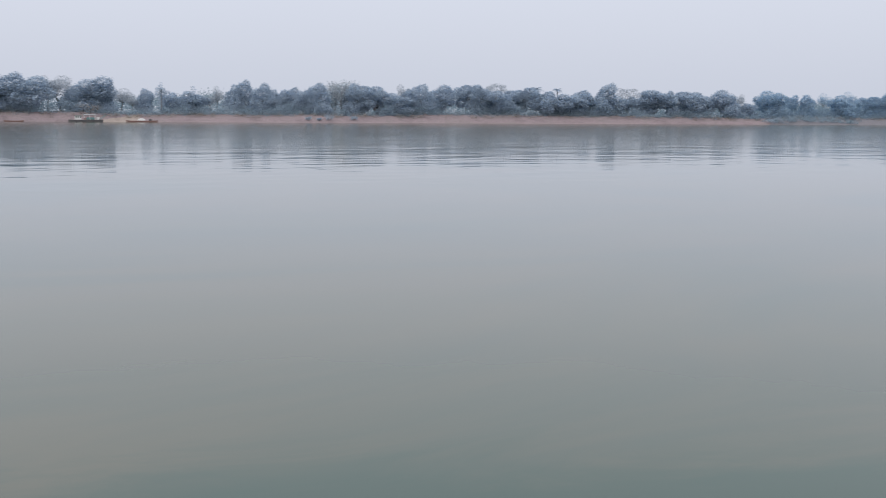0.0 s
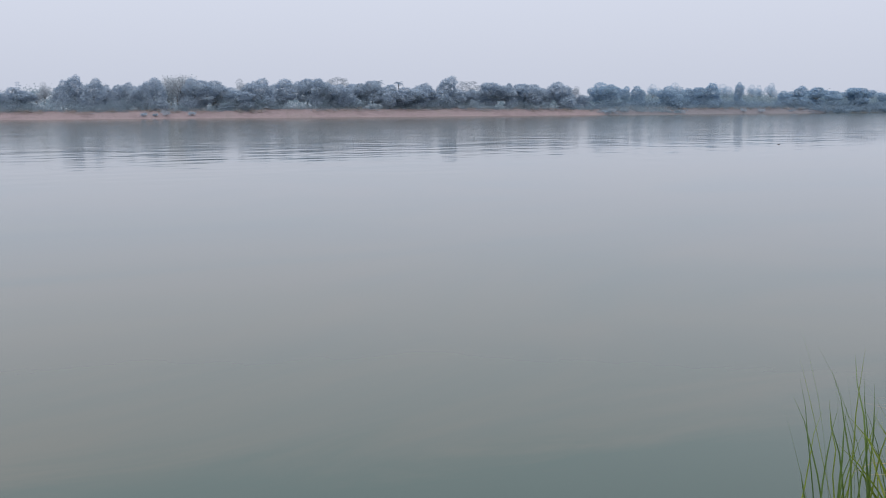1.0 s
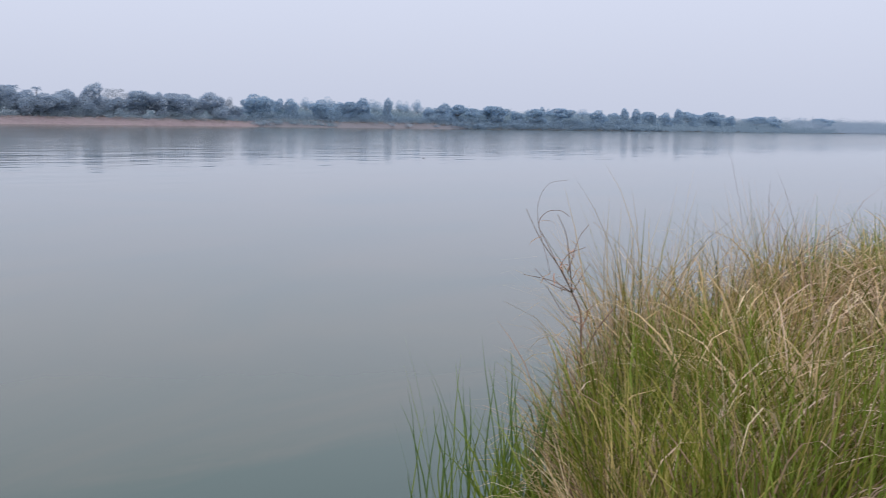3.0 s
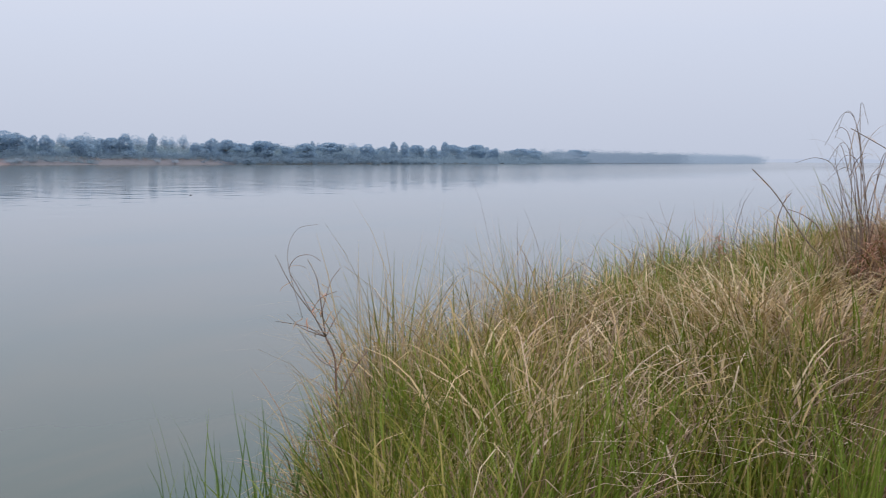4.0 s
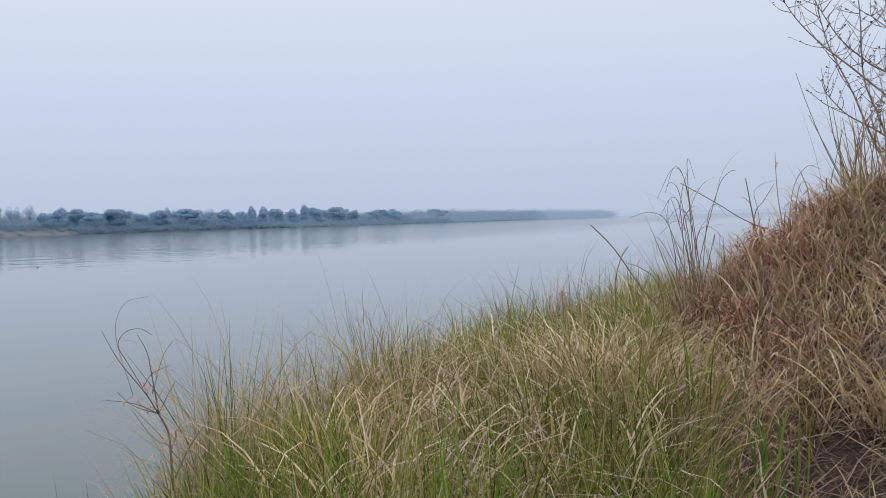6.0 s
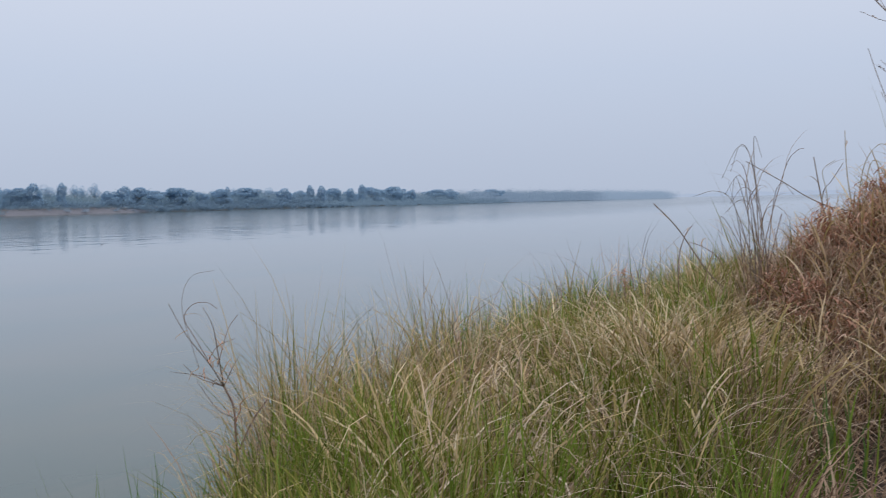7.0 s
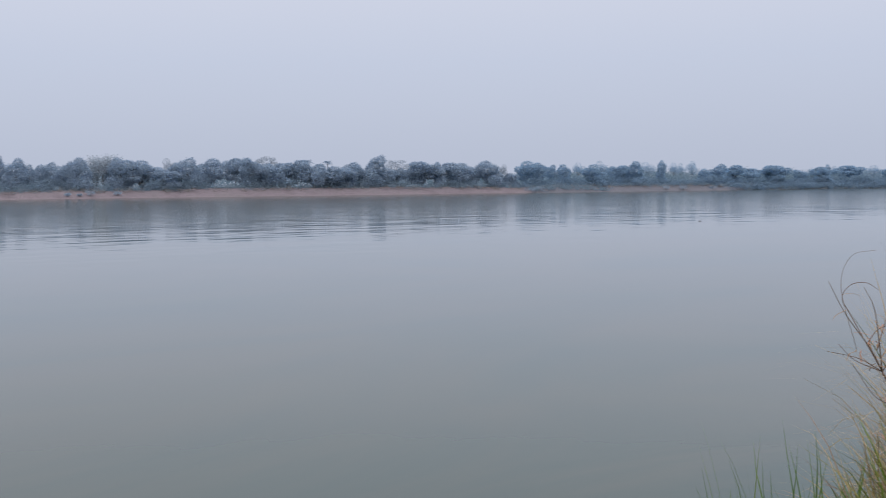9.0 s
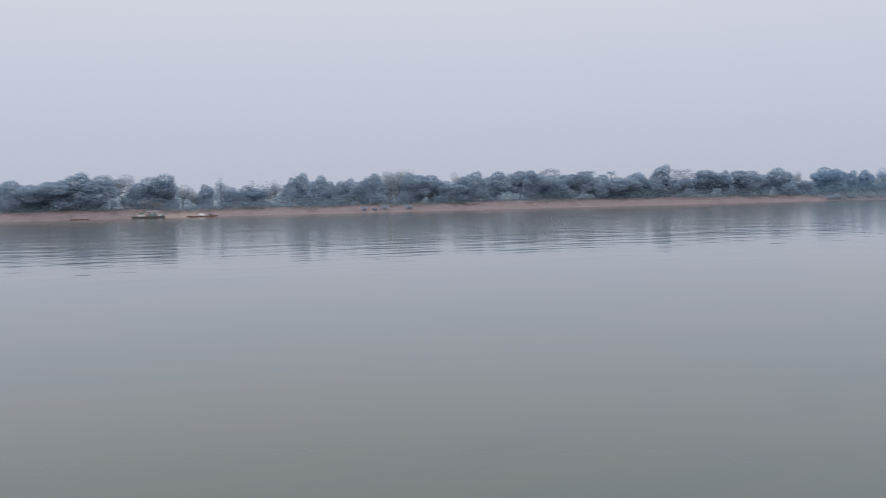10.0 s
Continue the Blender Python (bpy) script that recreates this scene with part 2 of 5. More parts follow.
GRASS_PINK = leafy("pale_pinkish_straw", [(0, (0.42, 0.28, 0.19)), (0.4, (0.64, 0.47, 0.34)), (1, (0.84, 0.70, 0.53))], 0.7, 0.08, 0.0, 0.2, patch=0.25, patch_scale=1.4)
RUST = leafy("rust_brown_litter", [(0, (0.40, 0.20, 0.13)), (0.6, (0.66, 0.38, 0.26)), (1, (0.80, 0.56, 0.42))], 0.75, 0.2, 0.0, 0.15)
CANE = plain("grey_brown_cane", (0.20, 0.145, 0.11), (0.32, 0.25, 0.19), 20.0, 0.65)
SHRUB_BARK = plain("pale_grey_brown_bark", (0.27, 0.205, 0.165), (0.42, 0.335, 0.27), 18.0, 0.7)
HUT_WALL = plain("weathered_board", (0.30, 0.29, 0.28), (0.42, 0.41, 0.39), 1.5, 0.8)
TWIG = plain("dry_reddish_twig", (0.20, 0.12, 0.085), (0.32, 0.21, 0.15), 25.0, 0.7)
STRAW = plain("pale_straw", (0.42, 0.34, 0.20), (0.55, 0.46, 0.30), 15.0, 0.6)
HULL = plain("grey_painted_steel", (0.10, 0.10, 0.11), (0.17, 0.165, 0.17), 1.5, 0.5)
HULL_RED = plain("faded_red_paint", (0.22, 0.13, 0.11), (0.30, 0.18, 0.155), 1.5, 0.6)
WHITE_PAINT = plain("white_paint", (0.66, 0.67, 0.67), (0.78, 0.78, 0.77), 1.0, 0.55)
TEAL = plain("teal_tarpaulin", (0.12, 0.24, 0.25), (0.17, 0.31, 0.31), 1.0, 0.6)
DARK_GLASS = plain("dark_window", (0.02, 0.025, 0.03), (0.04, 0.045, 0.05), 1.0, 0.15, 0.6, bump=0)
ROOF_TIN = plain("weathered_tin_roof", (0.24, 0.24, 0.25), (0.36, 0.36, 0.36), 1.2, 0.45, 0.5)
STONE = plain("pale_stone", (0.26, 0.24, 0.21), (0.42, 0.39, 0.34), 12.0, 0.85)
BERRY = plain("dark_withered_leaf", (0.03, 0.035, 0.03), (0.06, 0.06, 0.05), 30.0, 0.6)


# ---- mesh helpers ----
def mesh_object(name, verts, faces, material, parent=None, label=""):
    me = bpy.data.meshes.new(name)
    me.from_pydata(verts, [], faces)
    me.materials.append(material)
    ob = new(name, me)
    if parent:
        ob.parent = parent
    if label:
        ob["label"] = label
    return ob


def part(name, bm, material, parent, label="", smooth=False):
    me = bpy.data.meshes.new(name)
    bm.to_mesh(me)
    bm.free()
    me.materials.append(material)
    if smooth:
        me.shade_smooth()
    ob = new(name, me)
    ob.parent = parent
    if label:
        ob["label"] = label
    return ob


def tube(verts, faces, points, radii, sides=6):
    """Adds a tapering tube through points to the lists."""
    start = len(verts)
    n = len(points)
    for i, p in enumerate(points):
        p = Vector(p)
        d = (Vector(points[min(i + 1, n - 1)]) - Vector(points[max(i - 1, 0)])).normalized()
        side = d.orthogonal().normalized()
        other = d.cross(side)
        for k in range(sides):
            a = 2 * math.pi * k / sides
            verts.append(tuple(p + float(radii[i]) * (math.cos(a) * side + math.sin(a) * other)))
    for i in range(n - 1):
        for k in range(sides):
            a, b = start + i * sides + k, start + i * sides + (k + 1) % sides
            faces.append((a, b, b + sides, a + sides))
    faces.append(tuple(start + k for k in range(sides))[::-1])
    faces.append(tuple(start + (n - 1) * sides + k for k in range(sides)))


def curve_points(points, steps=8):
    """A smooth line through a few points."""
    p = [Vector(v) for v in points]
    p = [2 * p[0] - p[1]] + p + [2 * p[-1] - p[-2]]
    out = []
    for i in range(1, len(p) - 2):
        for s in range(steps):
            t = s / steps
            a, b, c, d = p[i - 1], p[i], p[i + 1], p[i + 2]
            out.append(0.5 * (2 * b + (c - a) * t + (2 * a - 5 * b + 4 * c - d) * t * t + (3 * b - a - 3 * c + d) * t**3))
    return out + [p[-2]]


def stem(name, points, r0, r1, material, parent, label="", steps=6, sides=6):
    pts = curve_points(points, steps)
    verts, faces = [], []
    tube(verts, faces, pts, [r0 + (r1 - r0) * i / (len(pts) - 1) for i in range(len(pts))], sides)
    ob = mesh_object(name, verts, faces, material, parent, label)
    ob.data.shade_smooth()
    return ob


def leaf_quads(centres, sizes, rng, flat=0.0, tri=False, out=None):
    """Randomly turned four-sided leaf clumps round centres; flat leans them towards level."""
    n = len(centres)
    nrm = rng.normal(size=(n, 3))
    nrm[:, 2] = np.abs(nrm[:, 2]) + flat
    if out is not None:
        nrm = nrm + np.asarray(out) * 0.3
    nrm /= np.linalg.norm(nrm, axis=1)[:, None]
    a = np.cross(nrm, rng.normal(size=(n, 3)))
    a /= np.linalg.norm(a, axis=1)[:, None]
    b = np.cross(nrm, a)
    s = sizes[:, None] * 0.5
    k = rng.uniform(0.55, 1.0, size=(n, 4, 1))
    corners = np.stack([a * s, b * s * 0.75, -a * s, -b * s * 0.75], 1) * k + centres[:, None]
    if tri:
        corners = corners[:, :3]
    verts = corners.reshape(-1, 3)
    faces = np.arange(len(verts)).reshape(n, -1)
    return verts, faces


def quad_mesh(name, verts, faces):
    me = bpy.data.meshes.new(name)
    me.vertices.add(len(verts))
    me.vertices.foreach_set("co", np.asarray(verts, np.float32).ravel())
    me.loops.add(faces.size)
    me.loops.foreach_set("vertex_index", np.asarray(faces, np.int32).ravel())
    me.polygons.add(len(faces))
    me.polygons.foreach_set("loop_start", np.arange(0, faces.size, faces.shape[1], dtype=np.int32))
    me.update(calc_edges=True)
    me.validate()
    return me


def quad_object(name, verts, faces, material, parent=None):
    me = quad_mesh(name, verts, faces)
    me.materials.append(material)
    ob = new(name, me)
    if parent:
        ob.parent = parent
    return ob


def wave(x, y, seed=0.0):
    """Smooth uneven swell between about -1 and 1."""
    return (np.sin(x * 1.0 + 1.3 * np.sin(y * 0.7 + seed) + seed) + np.sin(x * 2.3 - y * 1.7 + 2 * seed) * 0.6 + np.sin(y * 2.9 + x * 0.6 + 3 * seed) * 0.5) / 2.1


# ---- ground: near bank, river bed and far bank in one sheet ----
SHORE = 420.0


def shore_line(x):
    return SHORE + 1.2 * wave(x * 0.045, 0 * x, 0.4) + 0.6 * wave(x * 0.17, 0 * x, 2.0)


def ground_height(x, y):
    x, y = np.asarray(x, float), np.asarray(y, float)
    bench = np.interp(y, [-2.0, 0.0, 1.6, 2.9, 3.5, 4.4, 9.0, 30.0], [2.05, 2.0, 1.85, 1.62, 1.0, 0.0, -1.4, -3.0])
    bank = 2.0 + 0.75 * (-1.7 - y)
    mound = 2.0 + np.minimum(0.72 * (x - 5.9), 1.42) + 0.08 * wave(x * 1.1, y * 1.3, 0.2) - 0.6 * np.maximum(y, 0) - 0.9 * np.maximum(y - 1.3, 0) + 0.5 * np.maximum(-y, 0)
    top = 4.3 + 0.25 * wave(x * 0.5, y * 0.4, 1.0)
    rise = np.minimum(np.maximum(bank, np.minimum(mound, 4.0)), top)
    near = np.where(y < 3.2, np.logaddexp(bench * 6, np.where(y < 3.2, rise, -9) * 6) / 6, bench)
    near = near + 0.05 * wave(x * 1.7, y * 1.9, 0.7) * (y < 5)
    v = y - shore_line(x)
    lip = np.interp(x, [600, 900], [1.0, 0.12]) * (3.3 + 0.6 * wave(x * 0.03, 0 * x, 1.2) + 0.25 * wave(x * 0.21, 0 * x, 0.3))
    slope = np.clip(v / 9.0, -1, 1)
    far = np.where(v < 0, np.maximum(v * 0.15, -3.0), lip * np.abs(slope) ** 0.85)
    far = far + np.where(v > 9, np.minimum((v - 9) * 0.02, 0.6), 0) + np.where((v > 0.5) & (v < 40), 0.18 * wave(x * 0.35, y * 0.6, 0.9), 0)
    return np.where(y < 200, near, far)


def build_ground():
    xs = np.unique(np.concatenate([[-5000, -2500, -1200, -600, -300], np.arange(-160, -8, 8), np.arange(-8, 24, 0.25), np.arange(24, 120, 3), np.arange(120, 1200, 5), [1300, 1450, 1600, 1750, 1850, 2000, 2500, 3500, 5000]]))
    ys = np.unique(np.concatenate([[-5000, -2000, -600, -150, -60, -25, -14], np.arange(-10, 6, 0.25), [7, 9, 14, 30, 80, 200, 380, 405], np.arange(412, 436, 0.8), [440, 450, 480, 600, 1000, 2500, 5000]]))
    gx, gy = np.meshgrid(xs, ys)
    z = ground_height(gx, gy)
    # past the headland the far bank falls away and the river opens out
    fade = np.clip((gx - 1860) / 150, 0, 1) * (gy > 300)
    z = z * (1 - fade) - 3.0 * fade
    verts = np.stack([gx, gy, z], -1).reshape(-1, 3)
    ny, nx = gx.shape
    i = np.arange(ny * nx).reshape(ny, nx)
    faces = np.stack([i[:-1, :-1], i[:-1, 1:], i[1:, 1:], i[1:, :-1]], -1).reshape(-1, 4)
    ob = quad_object("ground", verts, faces, SOIL)
    ob.data.materials.append(RED_EARTH)
    ob.data.materials.append(PALE_SAND)
    fx, fy = verts[faces].mean(1)[:, 0], verts[faces].mean(1)[:, 1]
    kind = (fy > 100).astype(np.int32)
    kind[(fx > 12) & (fx < 27) & (fy > 420) & (fy < 429) & (fy - 420 < (fx - 8) * 0.5)] = 2
    ob.data.materials.append(HAZED_GROUND)
    ob.data.materials.append(HAZED_DRY_MUD)
    # the bank greys in two steps along the river, as painted haze
    kind[(fx > 325) & (fy > 100) & (kind == 1)] = 4
    kind[(fx > 478) & (fy > 100)] = 3
    ob.data.polygons.foreach_set("material_index", kind)
    ob.data.shade_smooth()
    tagged(ob, "grey-brown soil bank and reddish earth bank across the river", "ground", kind="structure")


build_ground()

bm = bmesh.new()
for c in ((-5000, 2.0, 0), (5000, 2.0, 0), (5000, 4900, 0), (-5000, 4900, 0)):
    bm.verts.new(c)
bm.faces.new(bm.verts)
me = bpy.data.meshes.new("water")
bm.to_mesh(me)
bm.free()
me.materials.append(WATER)
tagged(new("water", me), "calm murky grey-green river water with faint ripples", "water", kind="structure")


# ---- trees of the far bank ----
def limbs_of(rng, height, trunk_top, radius, count, spread, rise):
    """Trunk line and limb end points."""
    lean = rng.normal(size=2) * 0.04 * height
    trunk = [(0, 0, -0.5), (lean[0] * 0.4, lean[1] * 0.4, trunk_top * 0.6), (lean[0], lean[1], trunk_top)]
    ends = []
    for k in range(count):
        a = 2 * math.pi * (k + rng.uniform(-0.3, 0.3)) / count
        r = spread * rng.uniform(0.45, 1.0)
        ends.append((lean[0] + r * math.cos(a), lean[1] + r * math.sin(a), rise * rng.uniform(0.75, 1.05)))
    verts, faces = [], []
    tube(verts, faces, curve_points(trunk, 4), list(np.linspace(radius, radius * 0.5, 9)), 7)
    for e in ends:
        m = tuple((Vector(trunk[2]) * 0.45 + Vector(e) * 0.55) + Vector((0, 0, -0.05 * height)))
        tube(verts, faces, [trunk[2], m, e], [radius * 0.45, radius * 0.28, radius * 0.08], 5)
    return verts, faces, ends


def make_tree(kind, seed, hazy=False):
    """A tree of unit size classes; returns the Empty, its height and its width."""
    rng = np.random.RandomState(seed)
    root = new("tree")
    leaf, centres, sizes, outward = HAZED_LEAF, [], [], []
    if kind == "palm":
        h, w = 10.0, 3.4
        verts, faces = [], []
        tube(verts, faces, curve_points([(0, 0, -0.5), (0.15, 0, 5), (0.1, 0.1, 8.8)], 5), list(np.linspace(0.2, 0.13, 11)), 8)
        mesh_object("trunk", verts, faces, BARK, root)
        for k in range(16):
            a, up = 2.4 * k, rng.uniform(-0.25, 1.0)
            for s in np.linspace(0.15, 1, 14):
                r = 1.7 * s * math.cos(up * 0.8)
                z = 8.9 + 1.5 * s * math.sin(up) - 0.8 * s * s
                for side in (-1, 1):
                    centres.append((0.1 + r * math.cos(a) - side * 0.16 * math.sin(a), 0.1 + r * math.sin(a) + side * 0.16 * math.cos(a), z))
                    sizes.append(0.42)
        flat = 0.6
    elif kind == "bamboo":
        h, w = 14.0, 9.0
        leaf = HAZED_OLIVE_LEAF
        verts, faces = [], []
        for k in range(26):
            a, r = rng.uniform(0, 6.3), rng.uniform(0.3, 1.0)
            top = (4.2 * r * math.cos(a), 4.2 * r * math.sin(a), 14.0 - 4.5 * r * r + rng.uniform(-1, 0))
            base = (1.2 * r * math.cos(a), 1.2 * r * math.sin(a), -0.3)
            line = curve_points([base, (top[0] * 0.4, top[1] * 0.4, top[2] * 0.62), top], 5)
            tube(verts, faces, line, list(np.linspace(0.07, 0.015, len(line))), 4)
            for s in np.linspace(0.3, 1, 60):
                p = line[min(int(s * 10), 10)]
                off = rng.normal(size=3) * 0.5
                centres.append(tuple(np.array(p) + off))
                outward.append((p[0] / 4, p[1] / 4, 0.5))
                sizes.append(0.6)
        mesh_object("trunk", verts, faces, BARK, root, "clump of slender culms")
        flat = 0.0
    else:
        spec = {
            # height, width, trunk top, trunk radius, limbs, limb spread, limb rise, blob radius, blob squash, leaves each, leaf size
            "round": (12.0, 8.0, 5.0, 0.28, 10, 2.9, 8.6, 2.15, 0.9, 480, 0.52),
            "umbrella": (12.0, 14.0, 5.0, 0.38, 14, 5.8, 9.4, 2.3, 0.62, 460, 0.52),
            "open_umbrella": (12.0, 9.5, 4.5, 0.26, 15, 4.3, 10.4, 1.5, 0.5, 150, 0.42),
            "tall": (14.0, 7.0, 6.0, 0.32, 11, 2.3, 10.6, 2.0, 1.2, 480, 0.52),
            "pale": (12.0, 7.0, 5.0, 0.22, 11, 2.5, 9.0, 1.7, 1.0, 420, 0.36),
            "layered": (12.0, 5.5, 9.0, 0.22, 7, 1.6, 9.0, 1.2, 0.6, 120, 0.5),
        }[kind]
        h, w, tt, tr, nl, sp, rise, br, sq, per, size = spec
        verts, faces, ends = limbs_of(rng, h, tt, tr, nl, sp, rise)
        mesh_object("trunk", verts, faces, BARK, root)
        blobs = [(e, br * rng.uniform(0.75, 1.15)) for e in ends]
        if kind in ("round", "tall"):
            blobs += [((rng.normal() * 0.9, rng.normal() * 0.9, h - br * 0.9), br), ((0, 0, rise * 0.85), br * 1.2)]
            blobs += [((rng.normal() * sp * 0.6, rng.normal() * sp * 0.6, rng.uniform(0.12, 0.55) * h), br * 1.15) for _ in range(9)]
        if kind == "umbrella":
            blobs += [((rng.normal() * 1.5, rng.normal() * 1.5, h - br * 0.55), br * 1.1) for _ in range(4)]
            blobs += [((rng.normal() * 3, rng.normal() * 3, rng.uniform(2.5, 8)), br * 1.25) for _ in range(9)]
        if kind == "pale":
            blobs += [((rng.normal() * 0.8, rng.normal() * 0.8, h - br * 0.9), br)]
            leaf = HAZED_PALE_LEAF
        if kind == "layered":
            blobs += [((rng.normal() * 0.3, rng.normal() * 0.3, z), br * (1.25 - (z - 4) / 9)) for z in (4, 5.2, 6.5, 7.6, 9.2, 10.3, 11.3)]
        if kind == "open_umbrella":
            leaf = HAZED_PALE_LEAF
        # airy crowns keep leaves right through, dense ones a closed skin of leaves
        airy = kind in ("pale", "open_umbrella", "layered")
        hubs, radii = np.array([c for c, _ in blobs]), np.array([r for _, r in blobs])
        for c, r in blobs:
            n = int((1.4 if airy else 1.8) * per * (r / br) ** 2)
            d = rng.normal(size=(n, 3))
            d /= np.linalg.norm(d, axis=1)[:, None]
            way = d.copy()
            depth = rng.uniform(0.6, 1.0, size=n) ** 0.45 if airy else rng.uniform(0.5, 1.0, size=n) ** 0.7
            d *= (depth * r * (1 + (0.09 if airy else 0.13) * rng.normal(size=n)))[:, None]
            d[:, 2] *= sq
            p = d + np.array(c)
            if not airy:
                gap = (p[:, None] - hubs[None]) / np.array([1, 1, sq])
                keep = ((np.linalg.norm(gap, axis=2) / radii[None]) < 0.68).sum(1) == 0
                p, way = p[keep], way[keep]
            centres += [tuple(v) for v in p]
            outward += [tuple(v) for v in way]
            sizes += list(rng.uniform(0.6, 1.25, size=len(p)) * size * (0.8 if airy else 1.35))
        flat = 0.35
    # thicker haze further off, put into a bluer leaf colour
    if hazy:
        leaf = HAZED_FAR_LEAF
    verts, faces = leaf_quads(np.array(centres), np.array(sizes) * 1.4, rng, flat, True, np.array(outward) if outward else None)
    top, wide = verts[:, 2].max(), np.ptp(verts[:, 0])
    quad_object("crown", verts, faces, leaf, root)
    return root, top, wide


LABELS = {
    "round": "dark green round-crowned tree on the far river bank",
    "umbrella": "broad umbrella-shaped rain tree on the far river bank",
    "open_umbrella": "thin flat-topped tree with see-through pale crown on the far bank",
    "tall": "tall dark green tree rising above the far tree line",
    "pale": "pale half-bare dry-season tree on the far river bank",
    "layered": "slender tree with dark layered branches on the far bank",
    "bamboo": "feathery olive bamboo clump on the far river bank",
    "palm": "small palm with bare trunk on the far river bank",
}
# each: along the bank, distance across, height of its top over the water, width
ROUND_A = [(-44, 436, 16, 12), (-37, 439, 14.2, 9.7), (-25, 435, 15.4, 9.5), (-13, 433, 17, 11.9), (4, 436, 14.3, 9.6), (15, 436, 14.1, 6.7), (30, 441, 13.1, 5.7), (40, 439, 11.8, 5.7), (45, 436, 11.2, 3.8), (50, 439, 11.2, 9.7), (66, 440, 15.2, 6.7), (77, 435, 15.9, 6.7), (83, 439, 13.9, 4.8), (88, 441, 13.7, 5.8), (92, 441, 14.6, 6.3), (94, 433, 13, 4.8), (97, 432, 14.8, 4.8)]
ROUND_B = [(102, 434, 16.5, 7.7), (117, 434, 16.3, 8.4), (132, 442, 13.9, 8), (135, 435, 12, 11.2), (143, 439, 14.8, 5), (148, 435, 16.6, 9), (158, 439, 16.5, 10.1), (183, 435, 14.6, 12.9), (192, 442, 14.5, 9.4), (208, 433, 14.2, 10), (215, 432, 13.2, 10.6), (222, 435, 12.3, 10.7), (229, 437, 14.5, 8.5), (230, 441, 15.3, 9.7), (246, 438, 12.6, 9.7), (254, 438, 13, 6.6), (273, 433, 15.7, 5)]
ROUND_C = [(297, 439, 13.3, 6.9), (305, 436, 16.5, 10.3), (319, 437, 10.4, 7), (332, 439, 16.5, 9.6), (338, 437, 15.6, 7.6), (350, 441, 14.8, 6.2), (357, 438, 14.8, 7.4), (373, 433, 14.8, 8.5), (393, 440, 14, 6.5), (404, 434, 16.8, 10.4), (464, 438, 12.8, 7), (473, 440, 12.5, 7.8), (475, 435, 15.6, 6.4), (551, 439, 12.3, 9.3), (582, 441, 15.8, 4.4), (642, 434, 14.7, 9.3), (673, 441, 13.3, 8.8), (682, 438, 17.4, 7.5), (690, 432, 16.9, 6.7), (739, 435, 15, 7.5), (762, 437, 18.3, 6.3), (843, 432, 14.1, 9.3), (855, 441, 13.1, 9.5), (941, 439, 15, 12.5)]
UMBRELLA = [(-30, 432, 15, 14.2), (123, 436, 15.5, 10.8), (170, 440, 16.7, 9.2), (173, 432, 16.7, 7.1), (195, 439, 14.8, 9.4), (200, 435, 15.9, 9.3), (267, 439, 15.8, 14.4), (285, 436, 15.2, 13.5), (396, 436, 14.3, 7.1), (488, 435, 14.9, 11.5), (508, 441, 13, 11.1), (524, 436, 14.7, 15.7), (564, 433, 14.1, 11.7), (598, 438, 15, 14.6), (718, 438, 15, 12), (785, 441, 16.2, 16.8), (816, 436, 16.2, 16.2), (825, 438, 16.8, 13.8), (913, 441, 14.4, 21.1), (1039, 434, 14.5, 19.7)]
PALE = [(-7, 440, 17.5, 6), (-2, 441, 17.5, 12.1), (21, 445, 13.3, 8.7), (25, 440, 10.1, 4.8), (57, 439, 11, 5.8), (59, 440, 14.5, 4.3), (141, 443, 16.4, 5.5), (316, 438, 14.4, 5.2), (374, 447, 16, 7), (386, 439, 16.9, 6.4), (427, 447, 16.6, 7.4), (447, 446, 16.4, 6.2), (453, 445, 16.1, 4.2), (462, 447, 17.5, 6.3), (551, 448, 13.9, 8.5), (568, 444, 13.1, 5.5), (591, 442, 15.1, 4.4), (634, 442, 15.3, 11), (1025, 448, 15.4, 13.5)]
TALL = [(-19, 433, 18.4, 10.9), (10, 437, 17.4, 11.5), (71, 442, 17.4, 6.8), (237, 433, 18.6, 7.7), (426, 435, 17.3, 5)]
OTHERS = {"layered": [(36, 432, 15.4, 5.2), (49, 438, 14.2, 5.9)], "bamboo": [(110, 447, 17.4, 8), (114, 439, 17.9, 8.8)], "open_umbrella": [(187, 446, 17.6, 9.4), (253, 439, 16.3, 9.3)], "palm": [(209, 440, 16.3, 4.2), (212, 433, 14.3, 2.9), (218, 436, 15.8, 3.2)]}


def plant(kind, places, variants, seed, hazy=False):
    models = [make_tree(kind, seed + k, hazy) for k in range(min(variants, len(places)))]
    rng = np.random.RandomState(seed + 50)
    for k, (x, y, top, wide) in enumerate(places):
        root, h, w = models[k % len(models)]
        y = y + 8 if kind == "palm" else y
        foot = float(ground_height(x, y)) - 0.1
        m = pose(x, y, foot, 0, 0, rng.uniform(0, 360))
        tree = root if k < len(models) else copy_thing(root, m)
        tree.matrix_basis = m
        s = wide * {"round": 1.6, "umbrella": 1.6, "tall": 1.55, "palm": 1.7, "bamboo": 1.9}.get(kind, 1.3) / w
        tree.scale = (s, s, 1.05 * (top - foot) / h)
        tagged(tree, LABELS[kind] if not hazy else LABELS[kind].replace("far", "hazy distant", 1), "tree", "trees on the far bank")


def near_far(places):
    return [p for p in places if p[0] < 325], [p for p in places if p[0] >= 325]


